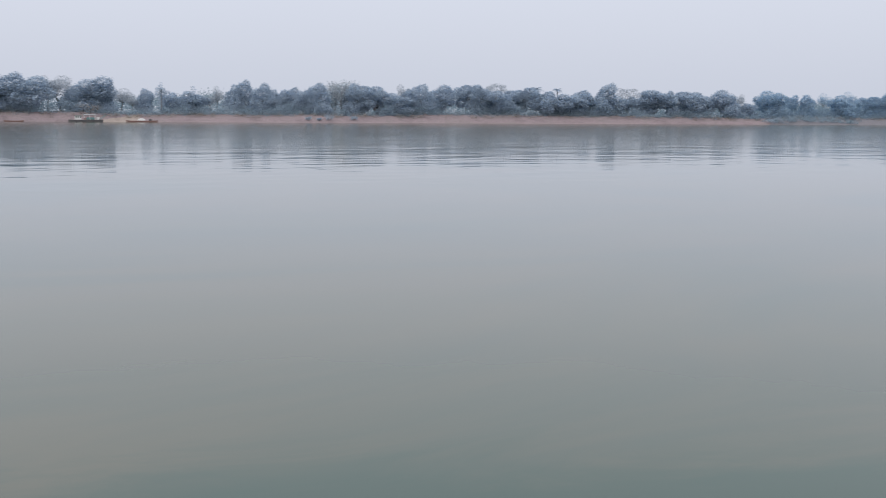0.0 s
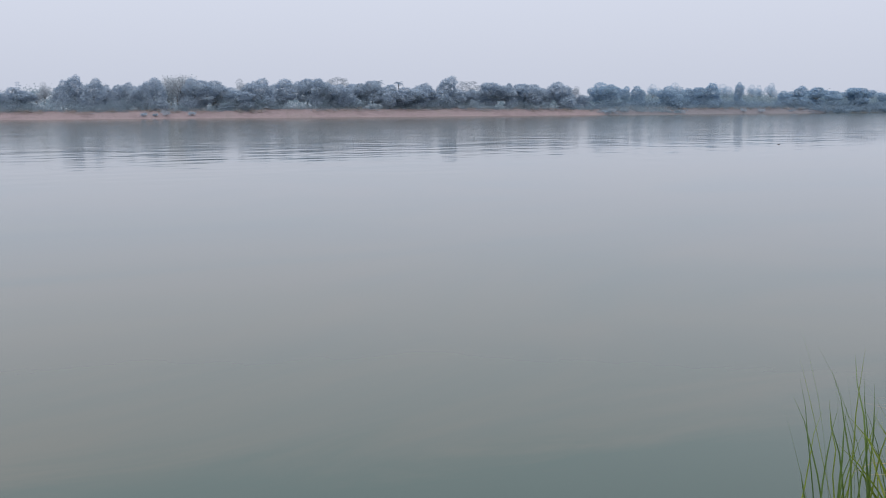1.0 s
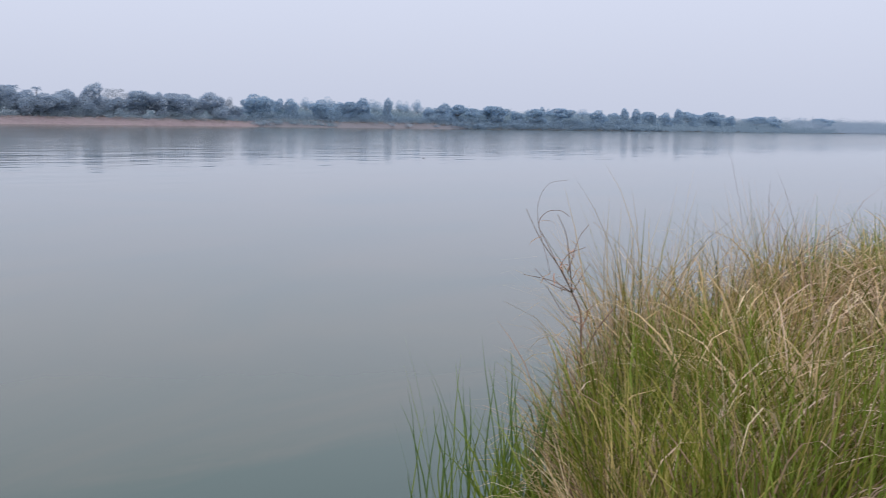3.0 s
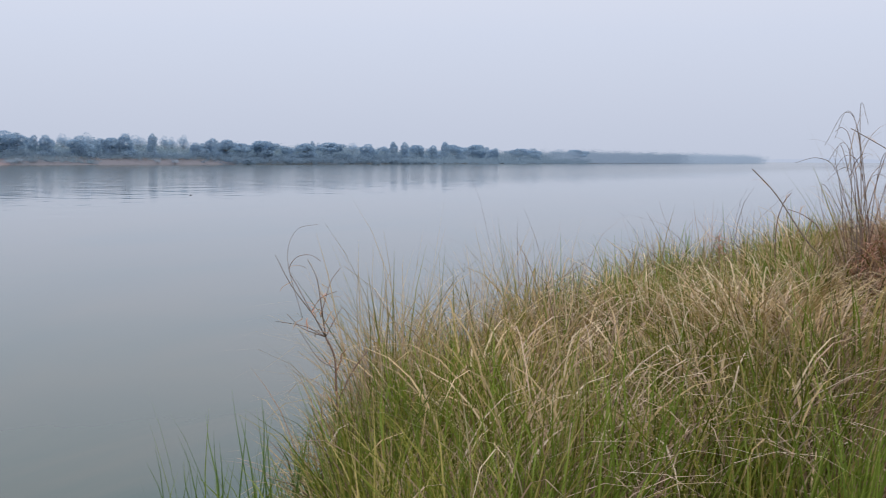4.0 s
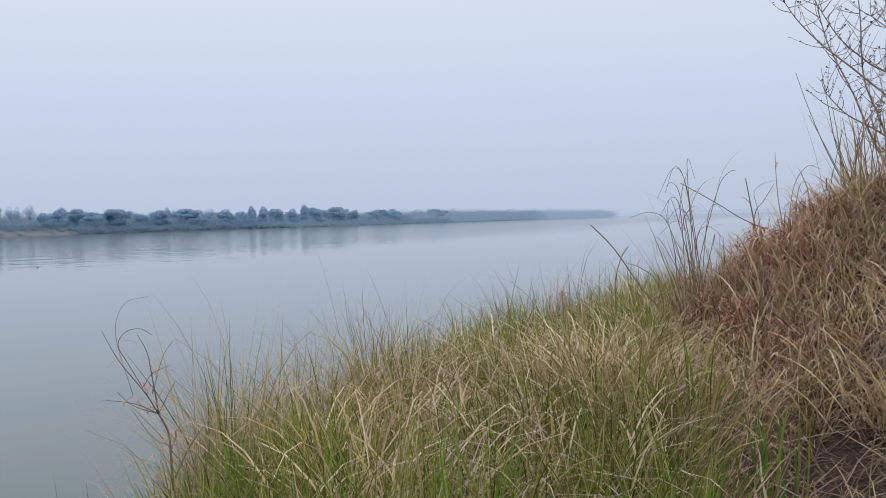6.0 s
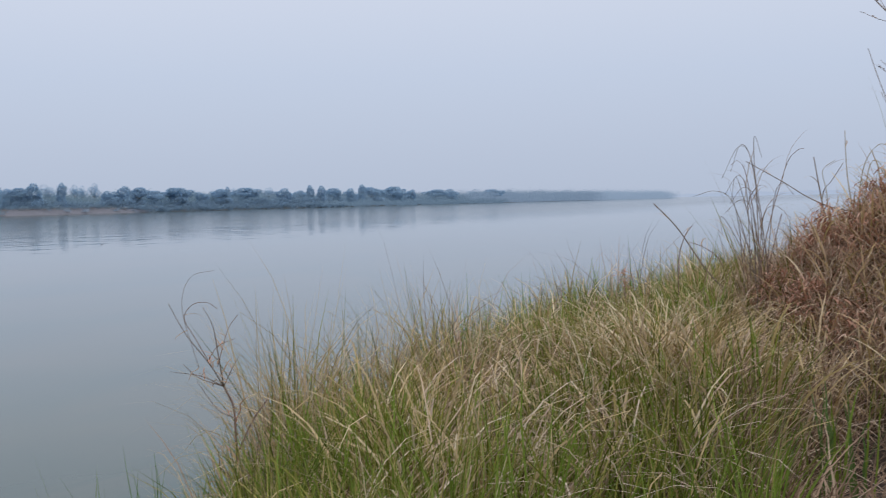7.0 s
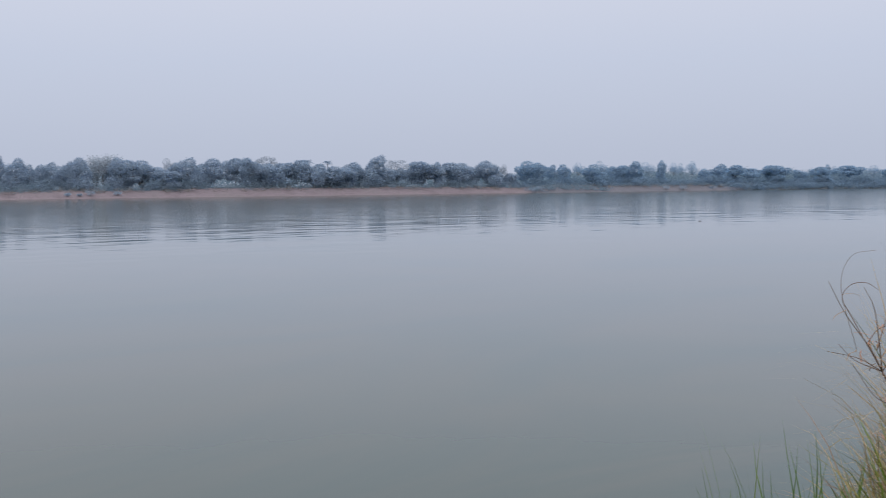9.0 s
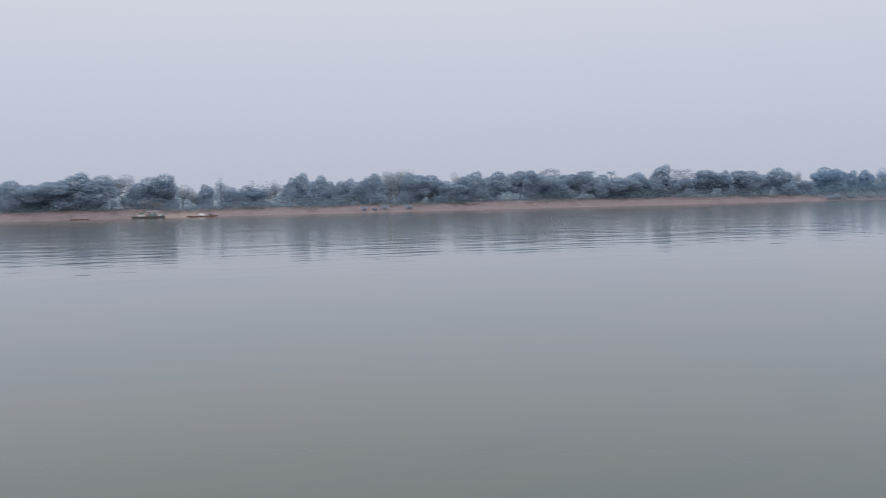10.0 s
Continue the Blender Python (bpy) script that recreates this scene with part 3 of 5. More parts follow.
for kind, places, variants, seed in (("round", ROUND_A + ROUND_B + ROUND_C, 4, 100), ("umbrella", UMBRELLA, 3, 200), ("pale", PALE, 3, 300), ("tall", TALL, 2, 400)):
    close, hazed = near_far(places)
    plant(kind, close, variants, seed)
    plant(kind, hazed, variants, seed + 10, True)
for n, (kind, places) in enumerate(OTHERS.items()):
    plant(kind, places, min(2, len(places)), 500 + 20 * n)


# ---- undergrowth and woods behind the tree line ----
def leaf_belt(name, x0, x1, y0, y1, low, high, count, size, material, seed, label, cluster=3.0):
    rng = np.random.RandomState(seed)
    n = count // 40
    cx, cy = rng.uniform(x0, x1, n), rng.uniform(y0, y1, n)
    cx = cx + rng.normal(size=n) * min(0.05 * (x1 - x0), 22.0)
    base = np.maximum(ground_height(cx, cy), 0.0)
    tops = low + (high - low) * np.clip(0.5 + 0.5 * wave(cx * 0.13, cy * 0.05, seed) + rng.normal(size=n) * 0.15, 0, 1.1)
    # two openings in the tree line
    tops = tops - 4.5 * np.exp(-(((cx - 321 * cy / 438) / 6.0) ** 2)) - 1.5 * np.exp(-(((cx - 24) / 7.0) ** 2))
    cz = base + rng.uniform(0.02, 1.0, n) ** 0.75 * np.maximum(tops - base - cluster * 0.4, 0.4)
    c = np.repeat(np.stack([cx, cy, cz], 1), 40, 0) + rng.normal(size=(n * 40, 3)) * cluster * np.array([0.42, 0.4, 0.3])
    c[:, 2] = np.maximum(c[:, 2], np.repeat(base, 40) + 0.1)
    # the wood's edge turns its leaves to the open river and the sky
    v, f = leaf_quads(c, rng.uniform(0.6, 1.3, n * 40) * size, rng, 0.3, True, np.tile((0.0, -0.8, 0.5), (n * 40, 1)))
    ob = quad_object(name, v, f, material)
    return tagged(ob, label, "undergrowth", kind="stuff")


# distant belts; their haze is a glow set in the material
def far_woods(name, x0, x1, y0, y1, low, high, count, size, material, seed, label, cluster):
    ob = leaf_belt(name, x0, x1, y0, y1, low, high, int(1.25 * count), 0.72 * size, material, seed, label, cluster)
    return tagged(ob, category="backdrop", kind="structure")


leaf_belt("undergrowth", -75, 330, 428, 435, 4.6, 8.6, 60000, 0.75, HAZED_SHRUB, 3, "dark green shrubs under the far bank trees", 2.2)
leaf_belt("undergrowth", 318, 700, 428, 436, 5.0, 9.0, 56000, 0.95, HAZED_SHRUB_FAR, 4, "dark green shrubs along the hazy far bank", 2.6)
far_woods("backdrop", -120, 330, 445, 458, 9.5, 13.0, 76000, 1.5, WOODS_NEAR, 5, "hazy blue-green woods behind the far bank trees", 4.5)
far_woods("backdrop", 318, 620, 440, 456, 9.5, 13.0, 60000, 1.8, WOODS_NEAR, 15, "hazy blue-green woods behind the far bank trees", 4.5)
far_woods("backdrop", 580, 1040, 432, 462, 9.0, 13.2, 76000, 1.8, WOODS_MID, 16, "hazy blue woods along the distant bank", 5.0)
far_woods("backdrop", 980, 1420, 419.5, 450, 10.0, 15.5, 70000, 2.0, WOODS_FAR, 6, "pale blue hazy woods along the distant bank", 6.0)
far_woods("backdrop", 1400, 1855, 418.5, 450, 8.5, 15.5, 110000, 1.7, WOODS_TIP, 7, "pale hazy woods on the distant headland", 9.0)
leaf_belt("bank_scrub", -75, 330, 426, 430, 4.0, 5.6, 22000, 0.5, HAZED_SHRUB, 8, "low scrub and dry weeds along the earth bank", 1.6)
leaf_belt("bank_scrub", 322, 374, 420, 428, 1.8, 4.2, 9000, 0.7, HAZED_SHRUB, 9, "low dark bushes down to the water", 1.6)
leaf_belt("bank_scrub", 475, 700, 418.0, 430, 2.4, 5.5, 38000, 1.2, HAZED_SHRUB_FAR, 10, "green scrub growing down to the river", 2.2)
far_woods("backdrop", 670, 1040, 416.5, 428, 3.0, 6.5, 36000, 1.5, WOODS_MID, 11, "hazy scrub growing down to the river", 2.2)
leaf_belt("bank_scrub", 330, 520, 425.5, 430, 3.8, 5.4, 9000, 0.7, HAZED_SHRUB, 12, "low scrub and dry weeds along the earth bank", 1.8)
leaf_belt("bank_grass", -75, 480, 424.5, 429, 3.2, 4.4, 22000, 0.5, STRAW_FAR, 13, "dry pinkish-brown grass on the earth bank", 1.5)


# ---- grass of the near bank ----
def blades(name, roots, heights, widths, lean, droop, material, seed, label, segs=5, heading=None, spread=0.9, stiff=1.6, even=False, wobble=0.012):
    """Many tapering, bending grass blades in one mesh. lean: tilt of the whole blade, droop: how far the tip hangs over."""
    rng = np.random.RandomState(seed)
    n = len(roots)
    heights = heights * growth(roots[:, 0], roots[:, 1]) * thrive(roots[:, 2])
    widths = widths * np.clip(np.hypot(roots[:, 0], roots[:, 1]) / 4.8, 0.7, 1.0)
    a = rng.uniform(0, 2 * math.pi, n) if heading is None else heading + rng.normal(size=n) * spread
    d = np.stack([np.cos(a), np.sin(a), 0 * a], 1)
    side = np.stack([-np.sin(a), np.cos(a), 0 * a], 1)
    turn = rng.normal(size=n) * 0.7
    side = side * np.cos(turn)[:, None] + d * np.sin(turn)[:, None]
    ln = np.abs(lean * np.minimum(0.35 + rng.gamma(2.0, 0.4, n), 2.3))
    dr = droop * (rng.uniform(0.75, 1.25, n) if even else rng.uniform(0.1, 1.6, n))
    s = np.linspace(0, 1, segs + 1)
    ang = np.minimum(ln[:, None] + dr[:, None] * s[None] ** stiff, 2.7)
    step = heights[:, None] / segs
    out = np.concatenate([np.zeros((n, 1)), np.cumsum(np.sin(ang[:, 1:]) * step, 1)], 1)
    up = np.concatenate([np.zeros((n, 1)), np.cumsum(np.cos(ang[:, 1:]) * step, 1)], 1)
    wob = np.cumsum(rng.normal(size=(n, segs + 1)) * wobble, 1) * heights[:, None]
    line = roots[:, None] + d[:, None] * out[..., None] + side[:, None] * wob[..., None]
    line[..., 2] += up
    line[..., 2] = np.maximum(line[..., 2], ground_height(line[..., 0], line[..., 1]) + 0.015)
    prof = np.interp(s, [0, 0.25, 0.7, 0.9, 1], [0.75, 1, 0.8, 0.45, 0.06])
    half = widths[:, None] * 0.5 * prof[None]
    left, right = line - side[:, None] * half[..., None], line + side[:, None] * half[..., None]
    verts = np.stack([left, right], 2).reshape(-1, 3)
    base = (np.arange(n) * 2 * (segs + 1))[:, None] + 2 * np.arange(segs)[None]
    faces = np.stack([base, base + 1, base + 3, base + 2], -1).reshape(-1, 4)
    ob = quad_object(name, verts, faces, material)
    return tagged(ob, label, "grass", kind="stuff")


def scatter(rng, n, x0, x1, y0, y1, keep, clump=0.0, clumps=0):
    """Rooting points on the ground, some gathered in tufts, where keep(x, y) holds."""
    x, y = rng.uniform(x0, x1, 4 * n), rng.uniform(y0, y1, 4 * n)
    if clumps:
        cx, cy = rng.uniform(x0, x1, clumps), rng.uniform(y0, y1, clumps)
        k = rng.randint(0, clumps, 4 * n)
        x, y = cx[k] + rng.normal(size=4 * n) * clump, cy[k] + rng.normal(size=4 * n) * clump
    ok = keep(x, y)
    x, y = x[ok][:n], y[ok][:n]
    return np.stack([x, y, ground_height(x, y) - 0.02], 1)


def edge_line(x):
    return 2.95 + 0.12 * wave(x * 1.6, 0 * x, 0.5)


def dirt(x, y, grow=1.0):
    return ((x - 5.45) / (0.65 * grow)) ** 2 + ((y - 0.1) / (0.42 * grow)) ** 2 < 1


def on_bench(x, y):
    left = 0.38 + 1.30 * y + 0.1 * wave(y * 4.0, 0 * y, 0.8)
    return (y < edge_line(x)) & (x > left) & (np.hypot(x, y) > np.where(y > 0.36 * x, 2.6, 3.35)) & (y > 0.14 * x - 0.15 + 0.25 * np.clip((x - 5.5) / 2.0, 0, 1)) & ~dirt(x, y) & (ground_height(x, y) < 2.3 + 0.02 * x)


def growth(x, y):
    """Taller and shorter patches of grass."""
    brink = np.clip((y - 1.9) / 0.7, 0, 1) * np.clip((x - 4.25) / 0.4, 0, 1)
    return (0.93 + 0.2 * wave(x * 2.3, y * 2.7, 0.6) + 0.1 * wave(x * 6.1, y * 5.3, 1.9)) * (1 + 0.17 * brink)


def off_edge(x, y):
    return on_bench(x - 0.35, y) & on_bench(x, y)


def thrive(z):
    """Grass stays shorter on the dry shoulder of the mound."""
    return 1 - 0.5 * np.clip((z - 1.95) / 0.6, 0, 1)


def on_mound(x, y):
    return ((ground_height(x, y) > 2.25) | (y < 0.14 * x - 0.05)) & (x > 3.7) & ~dirt(x, y, 1.2)


def grass():
    rng = np.random.RandomState(11)
    u = rng.uniform
    # olive body of the sward, in tufts
    r = scatter(rng, 8600, 1.8, 9.5, 0.2, 3.0, on_bench, 0.10, 300)
    blades("green_grass", r, u(0.5, 1.08, len(r)), u(0.007, 0.013, len(r)), 0.10, 0.9, GRASS_GREEN, 1, "tall olive-green river grass on the near bank", segs=7, stiff=2.4, wobble=0.005)
    r = scatter(rng, 4500, 9.5, 22, 0.4, 3.0, on_bench, 0.2, 220)
    blades("green_grass", r, u(0.55, 1.05, len(r)), u(0.008, 0.014, len(r)), 0.12, 0.9, GRASS_GREEN, 2, "tall olive-green river grass further along the bank", segs=4)
    # fresh bright blades low between the tufts
    r = scatter(rng, 3600, 1.8, 9.0, 0.2, 3.0, lambda x, y: on_bench(x, y) & (rng.uniform(size=len(x)) < np.clip(1.2 - (x - 3.8) / 3.0, 0.35, 1.0)), 0.12, 150)
    blades("fresh_grass", r, u(0.5, 1.05, len(r)), u(0.007, 0.014, len(r)), 0.08, 0.4, GRASS_BRIGHT, 3, "fresh bright green blades among the older grass")
    r = scatter(rng, 1900, 2.4, 5.3, 1.2, 3.0, on_bench, 0.09, 120)
    blades("green_grass", r, u(0.5, 1.02, len(r)), u(0.006, 0.010, len(r)), 0.09, 0.8, GRASS_GREEN, 37, "dense olive-green grass at the corner of the bank", segs=6, stiff=2.4, wobble=0.004)
    # straw-coloured blades that rise and arch over at the top
    sunny = lambda x, y: off_edge(x, y) & (y > 0.85 - 0.4 * wave(x * 3.1, y * 2.7, 0.9)) & (rng.uniform(size=len(x)) < np.clip((x - 3.9) / 2.0, 0.14, 1.0))
    r = scatter(rng, 2500, 1.8, 9.0, 0.15, 2.95, sunny, 0.09, 170)
    blades("dry_grass", r, u(0.9, 1.4, len(r)), u(0.008, 0.014, len(r)), 0.12, 1.8, GRASS_DRY, 4, "dry straw-coloured grass blades arching over", segs=10, stiff=3.0, even=True, wobble=0.002)
    r = scatter(rng, 1900, 1.8, 9.0, 0.15, 2.95, sunny, 0.16, 120)
    blades("dry_grass", r, u(0.75, 1.2, len(r)), u(0.008, 0.013, len(r)), 0.14, 0.8, GRASS_DRY, 22, "straight dry straw stems standing in the grass", segs=6, stiff=2.0, wobble=0.002)
    r = scatter(rng, 1300, 1.9, 9.0, 0.3, 2.9, lambda x, y: off_edge(x, y) & (y > 0.75))
    blades("dry_grass", r, u(0.9, 1.4, len(r)), u(0.008, 0.014, len(r)), 0.18, 1.9, GRASS_PINK, 14, "dry straw-coloured grass blades bent over the sward", segs=9, heading=-0.9, spread=1.0, stiff=2.4, even=True, wobble=0.002)
    r = scatter(rng, 380, 3.4, 8.5, 0.5, 2.7, lambda x, y: on_bench(x - 0.6, y) & on_bench(x, y))
    blades("broad_dry_blades", r, u(0.9, 1.3, len(r)), u(0.013, 0.020, len(r)), 0.15, 1.6, GRASS_DRY, 15, "broad pale dry leaf blades arching above the grass", segs=9, stiff=2.8, even=True, wobble=0.004)
    r = scatter(rng, 1000, 4.2, 8.6, 0.7, 2.7, sunny, 0.14, 90)
    blades("dry_grass", r, u(0.85, 1.3, len(r)), u(0.008, 0.013, len(r)), 0.14, 1.8, GRASS_PINK, 35, "pale tan grass arching in front of the mound", segs=9, stiff=2.8, even=True, wobble=0.002)
    # long stems fallen across the others
    r = scatter(rng, 380, 4.8, 8.5, 0.5, 2.5, lambda x, y: on_bench(x - 0.4, y) & on_bench(x, y))
    blades("fallen_stems", r + np.array([0, 0, 0.35]), u(0.7, 1.2, len(r)), u(0.006, 0.010, len(r)), 0.75, 0.7, GRASS_PINK, 23, "long pale stems fallen slantwise across the grass", segs=6, stiff=1.5, wobble=0.008)
    r = scatter(rng, 5000, 9.5, 24, 0.3, 2.95, on_bench)
    blades("dry_grass", r, u(0.5, 1.1, len(r)), u(0.007, 0.013, len(r)), 0.15, 1.8, GRASS_DRY, 5, "dry straw-coloured grass further along the bank", segs=5, stiff=2.2)
    r = scatter(rng, 5000, 1.8, 9.0, 0.15, 2.9, on_bench, 0.12, 190)
    blades("dead_grass", r, u(0.45, 0.95, len(r)), u(0.006, 0.011, len(r)), 0.14, 1.0, THATCH, 16, "dead brown stems inside the grass", segs=6)
    # dark dead stems in the hollow beside the bare soil
    r = scatter(rng, 1700, 3.9, 6.6, 0.3, 1.15, on_bench)
    blades("dead_grass", r, u(0.45, 0.95, len(r)), u(0.005, 0.009, len(r)), 0.12, 0.9, THATCH, 21, "dark dead stems among the grass beside bare soil", segs=6)
    # where the sward thins out into the dead growth of the mound
    belt = lambda x, y: (np.abs(y - 0.14 * x + 0.05) < 0.5) & (np.hypot(x, y) > 3.6) & ~dirt(x, y, 1.15)
    r = scatter(rng, 1100, 4.3, 8.5, 0.0, 1.9, belt, 0.1, 90)
    blades("dead_grass", r, u(0.45, 0.95, len(r)), u(0.006, 0.011, len(r)), 0.3, 1.4, THATCH, 24, "mixed dead stems between the green grass and the mound", segs=7, stiff=2.0)
    r = scatter(rng, 500, 5.9, 8.5, 0.0, 1.9, belt)
    blades("dry_grass", r, u(0.6, 1.1, len(r)), u(0.007, 0.012, len(r)), 0.25, 1.9, GRASS_PINK, 25, "pale straw arching beside the mound", segs=9, stiff=2.6, even=True, wobble=0.004)
    # taller green and straw tussocks at the foot of the mound
    edge = lambda x, y: (y - 0.14 * x > -0.35) & (y - 0.14 * x < 0.45) & ~dirt(x, y, 1.2)
    r = scatter(rng, 1100, 5.0, 7.8, 0.3, 1.7, edge, 0.09, 60)
    blades("green_grass", r[::2], u(0.6, 1.05, len(r[::2])), u(0.006, 0.010, len(r[::2])), 0.14, 0.9, GRASS_GREEN, 53, "olive tussocks at the foot of the dead mound", segs=7, stiff=2.2, wobble=0.004)
    blades("dry_grass", r[1::2], u(0.6, 1.1, len(r[1::2])), u(0.005, 0.009, len(r[1::2])), 0.2, 1.8, GRASS_DRY, 54, "tan straw arching out of tussocks below the mound", segs=9, stiff=2.4, even=True, wobble=0.004)
    # green blades standing stiffly above the brink
    r = scatter(rng, 1500, 4.45, 13, 2.3, 3.0, on_bench, 0.07, 85)
    blades("green_grass", r[::2], u(0.7, 1.05, len(r[::2])), u(0.006, 0.010, len(r[::2])), 0.07, 0.35, GRASS_GREEN, 26, "stiff green blades standing above the brink", segs=5)
    blades("dry_grass", r[1::2], u(0.65, 1.0, len(r[1::2])), u(0.005, 0.009, len(r[1::2])), 0.09, 0.9, GRASS_PINK, 34, "stiff pale straw standing above the brink", segs=6, stiff=2.5)
    r = scatter(rng, 700, 6.9, 9.0, 1.0, 2.3, on_bench, 0.06, 35)
    blades("green_grass", r, u(0.8, 1.2, len(r)), u(0.007, 0.012, len(r)), 0.07, 0.35, GRASS_BRIGHT, 27, "stiff green blades in front of the mound", segs=5)
    r = scatter(rng, 620, 6.3, 10.0, 2.1, 3.0, on_bench, 0.06, 48)
    blades("green_grass", r, u(0.85, 1.2, len(r)), u(0.007, 0.011, len(r)), 0.07, 0.3, GRASS_BRIGHT, 40, "tall fresh green blades standing against the water", segs=5)
    # thin seed stalks standing over the sward at the brink
    r = scatter(rng, 750, 4.4, 11, 2.0, 3.0, on_bench, 0.1, 80)
    blades("seed_stalks", r, u(0.95, 1.45, len(r)), u(0.004, 0.0065, len(r)), 0.12, 1.7, THATCH, 6, "thin dry seed stalks above the grass", segs=8, stiff=3.2)
    # straw hanging over the corner of the bank
    r = scatter(rng, 2400, 3.5, 5.6, 1.3, 2.9, lambda x, y: on_bench(x - 0.22, y) & on_bench(x, y), 0.08, 120)
    blades("dry_grass", r, u(0.55, 1.0, len(r)), u(0.004, 0.008, len(r)), 0.15, 2.1, GRASS_DRY, 31, "dry straw hanging over the corner of the bank", segs=9, stiff=2.8, even=True, wobble=0.004)
    # low dead growth at the foot of the corner
    def foot(x, y):
        left = 0.38 + 1.30 * y
        return (x > left - 0.15) & (x < left + 0.55) & (y > 1.5) & (y < 2.95)

    r = scatter(rng, 1100, 2.2, 4.8, 1.5, 3.0, foot, 0.07, 70)
    blades("dry_grass", r, u(0.35, 0.75, len(r)), u(0.006, 0.010, len(r)), 0.2, 1.3, GRASS_DRY, 38, "short dry blades at the foot of the grass", segs=7, stiff=2.0, wobble=0.003)
    # low green fringe on the slope towards the water
    def fringe(x, y):
        left = 0.38 + 1.30 * y + 0.1 * wave(y * 4.0, 0 * y, 0.8)
        return (x > left - 0.7) & (x < left + 0.25) & (y > 2.0) & (y < 3.0)

    r = scatter(rng, 600, 2.6, 4.5, 2.0, 3.0, fringe, 0.05, 60)
    blades("fresh_grass", r, u(0.3, 0.72, len(r)), u(0.008, 0.014, len(r)), 0.12, 0.5, GRASS_BRIGHT, 28, "fresh green blades fringing the water's edge", segs=6)
    # a few dense upright tufts at the brink
    for k, (x, y, h) in enumerate(((4.55, 2.84, 1.8), (5.28, 2.8, 1.25), (6.19, 2.8, 1.15), (7.0, 2.75, 1.1), (8.05, 2.75, 1.1), (9.6, 2.7, 1.15), (10.8, 2.7, 1.1))):
        n = 150
        p = np.stack([x + rng.normal(size=n) * 0.06, y + rng.normal(size=n) * 0.06], 1)
        p = np.concatenate([p, ground_height(p[:, 0], p[:, 1])[:, None]], 1)
        ob = blades("grass_tuft", p, u(0.45, 1.0, n) * h, u(0.004, 0.008, n), 0.07, 0.5, GRASS_GREEN, 30 + k, "upright olive grass tuft rising at the brink", segs=5)
        tagged(ob, category="grass tuft", kind="stuff")
    # straw-coloured tufts hugging the brink
    for k, (x, y, h, mat) in enumerate(((4.08, 2.76, 0.95, GRASS_DRY), (4.50, 2.86, 1.75, GRASS_DRY), (4.3, 2.72, 1.15, GRASS_PINK), (4.78, 2.84, 1.3, GRASS_PINK), (5.6, 2.86, 1.25, GRASS_DRY), (6.5, 2.84, 1.2, GRASS_PINK), (7.5, 2.7, 1.2, GRASS_DRY))):
        n = 240
        p = np.stack([x + rng.normal(size=n) * 0.1, y + rng.normal(size=n) * 0.07], 1)
        p = np.concatenate([p, ground_height(p[:, 0], p[:, 1])[:, None]], 1)
        ob = blades("straw_tuft", p, u(0.55, 1.0, n) * h * 1.12, u(0.003, 0.007, n), 0.1, 1.3, mat, 60 + k, "pale straw tuft standing at the brink", segs=7, stiff=2.6, wobble=0.006)
        tagged(ob, category="grass tuft", kind="stuff")
    # dead thatch matted over the mound
    r = scatter(rng, 10500, 4.5, 11, -1.6, 1.6, lambda x, y: on_mound(x, y) & (ground_height(x, y) > 2.6))
    blades("dead_grass", r, u(0.3, 0.7, len(r)), u(0.006, 0.011, len(r)), 1.0, 0.8, GRASS_PINK, 20, "pale dead grass matted over the crest of the mound")
    r = scatter(rng, 9500, 3.8, 11, -1.8, 1.6, lambda x, y: on_mound(x, y) & (ground_height(x, y) < 2.8))
    blades("dead_grass", r[::2], u(0.35, 0.8, len(r[::2])), u(0.006, 0.012, len(r[::2])), 1.15, 0.8, THATCH, 7, "dead brown grass matted over the mound")
    blades("dead_grass", r[1::2], u(0.35, 0.8, len(r[1::2])), u(0.006, 0.012, len(r[1::2])), 1.1, 0.9, GRASS_DEAD, 36, "paler dead grass matted over the mound")
    r = scatter(rng, 7500, 3.9, 12, -2.0, 1.8, on_mound, 0.14, 420)
    blades("dead_grass", r, u(0.4, 0.8, len(r)), u(0.004, 0.009, len(r)), 1.0, 1.4, GRASS_DEAD, 8, "tangled dry stems hanging over the mound", segs=7)
    r = scatter(rng, 5200, 3.9, 12, -2.0, 1.8, lambda x, y: on_mound(x, y) & (ground_height(x, y) > 2.55), 0.16, 300)
    blades("dry_grass", r, u(0.3, 0.78, len(r)), u(0.0045, 0.009, len(r)), 0.75, 1.5, GRASS_PINK, 9, "pale pinkish straw tangled through the dead grass", segs=7, stiff=1.4, wobble=0.006)
    r = scatter(rng, 450, 7.2, 10.5, -1.6, 0.4, on_mound, 0.08, 25)
    blades("green_grass", r, u(0.5, 0.95, len(r)), u(0.004, 0.009, len(r)), 0.2, 1.2, GRASS_GREEN, 19, "olive upright grass on the crest of the mound", segs=6)
    r = scatter(rng, 2600, 5.6, 9.5, -1.2, 1.5, on_mound)
    blades("dead_grass", r, u(0.4, 0.95, len(r)), u(0.004, 0.008, len(r)), 0.75, 1.8, GRASS_DEAD, 17, "long dry stems arching out of the thatch", segs=8, stiff=2.0)
    r = scatter(rng, 190, 6.8, 9.2, -1.2, 1.2, on_mound)
    blades("dry_stalks", r, u(0.7, 1.4, len(r)), u(0.003, 0.006, len(r)), 0.25, 0.9, GRASS_DEAD, 18, "thin upright dry stalks on the mound", segs=6, stiff=2.5)
    r = scatter(rng, 450, 4.4, 8.5, -0.8, 1.0, on_mound, 0.07, 30)
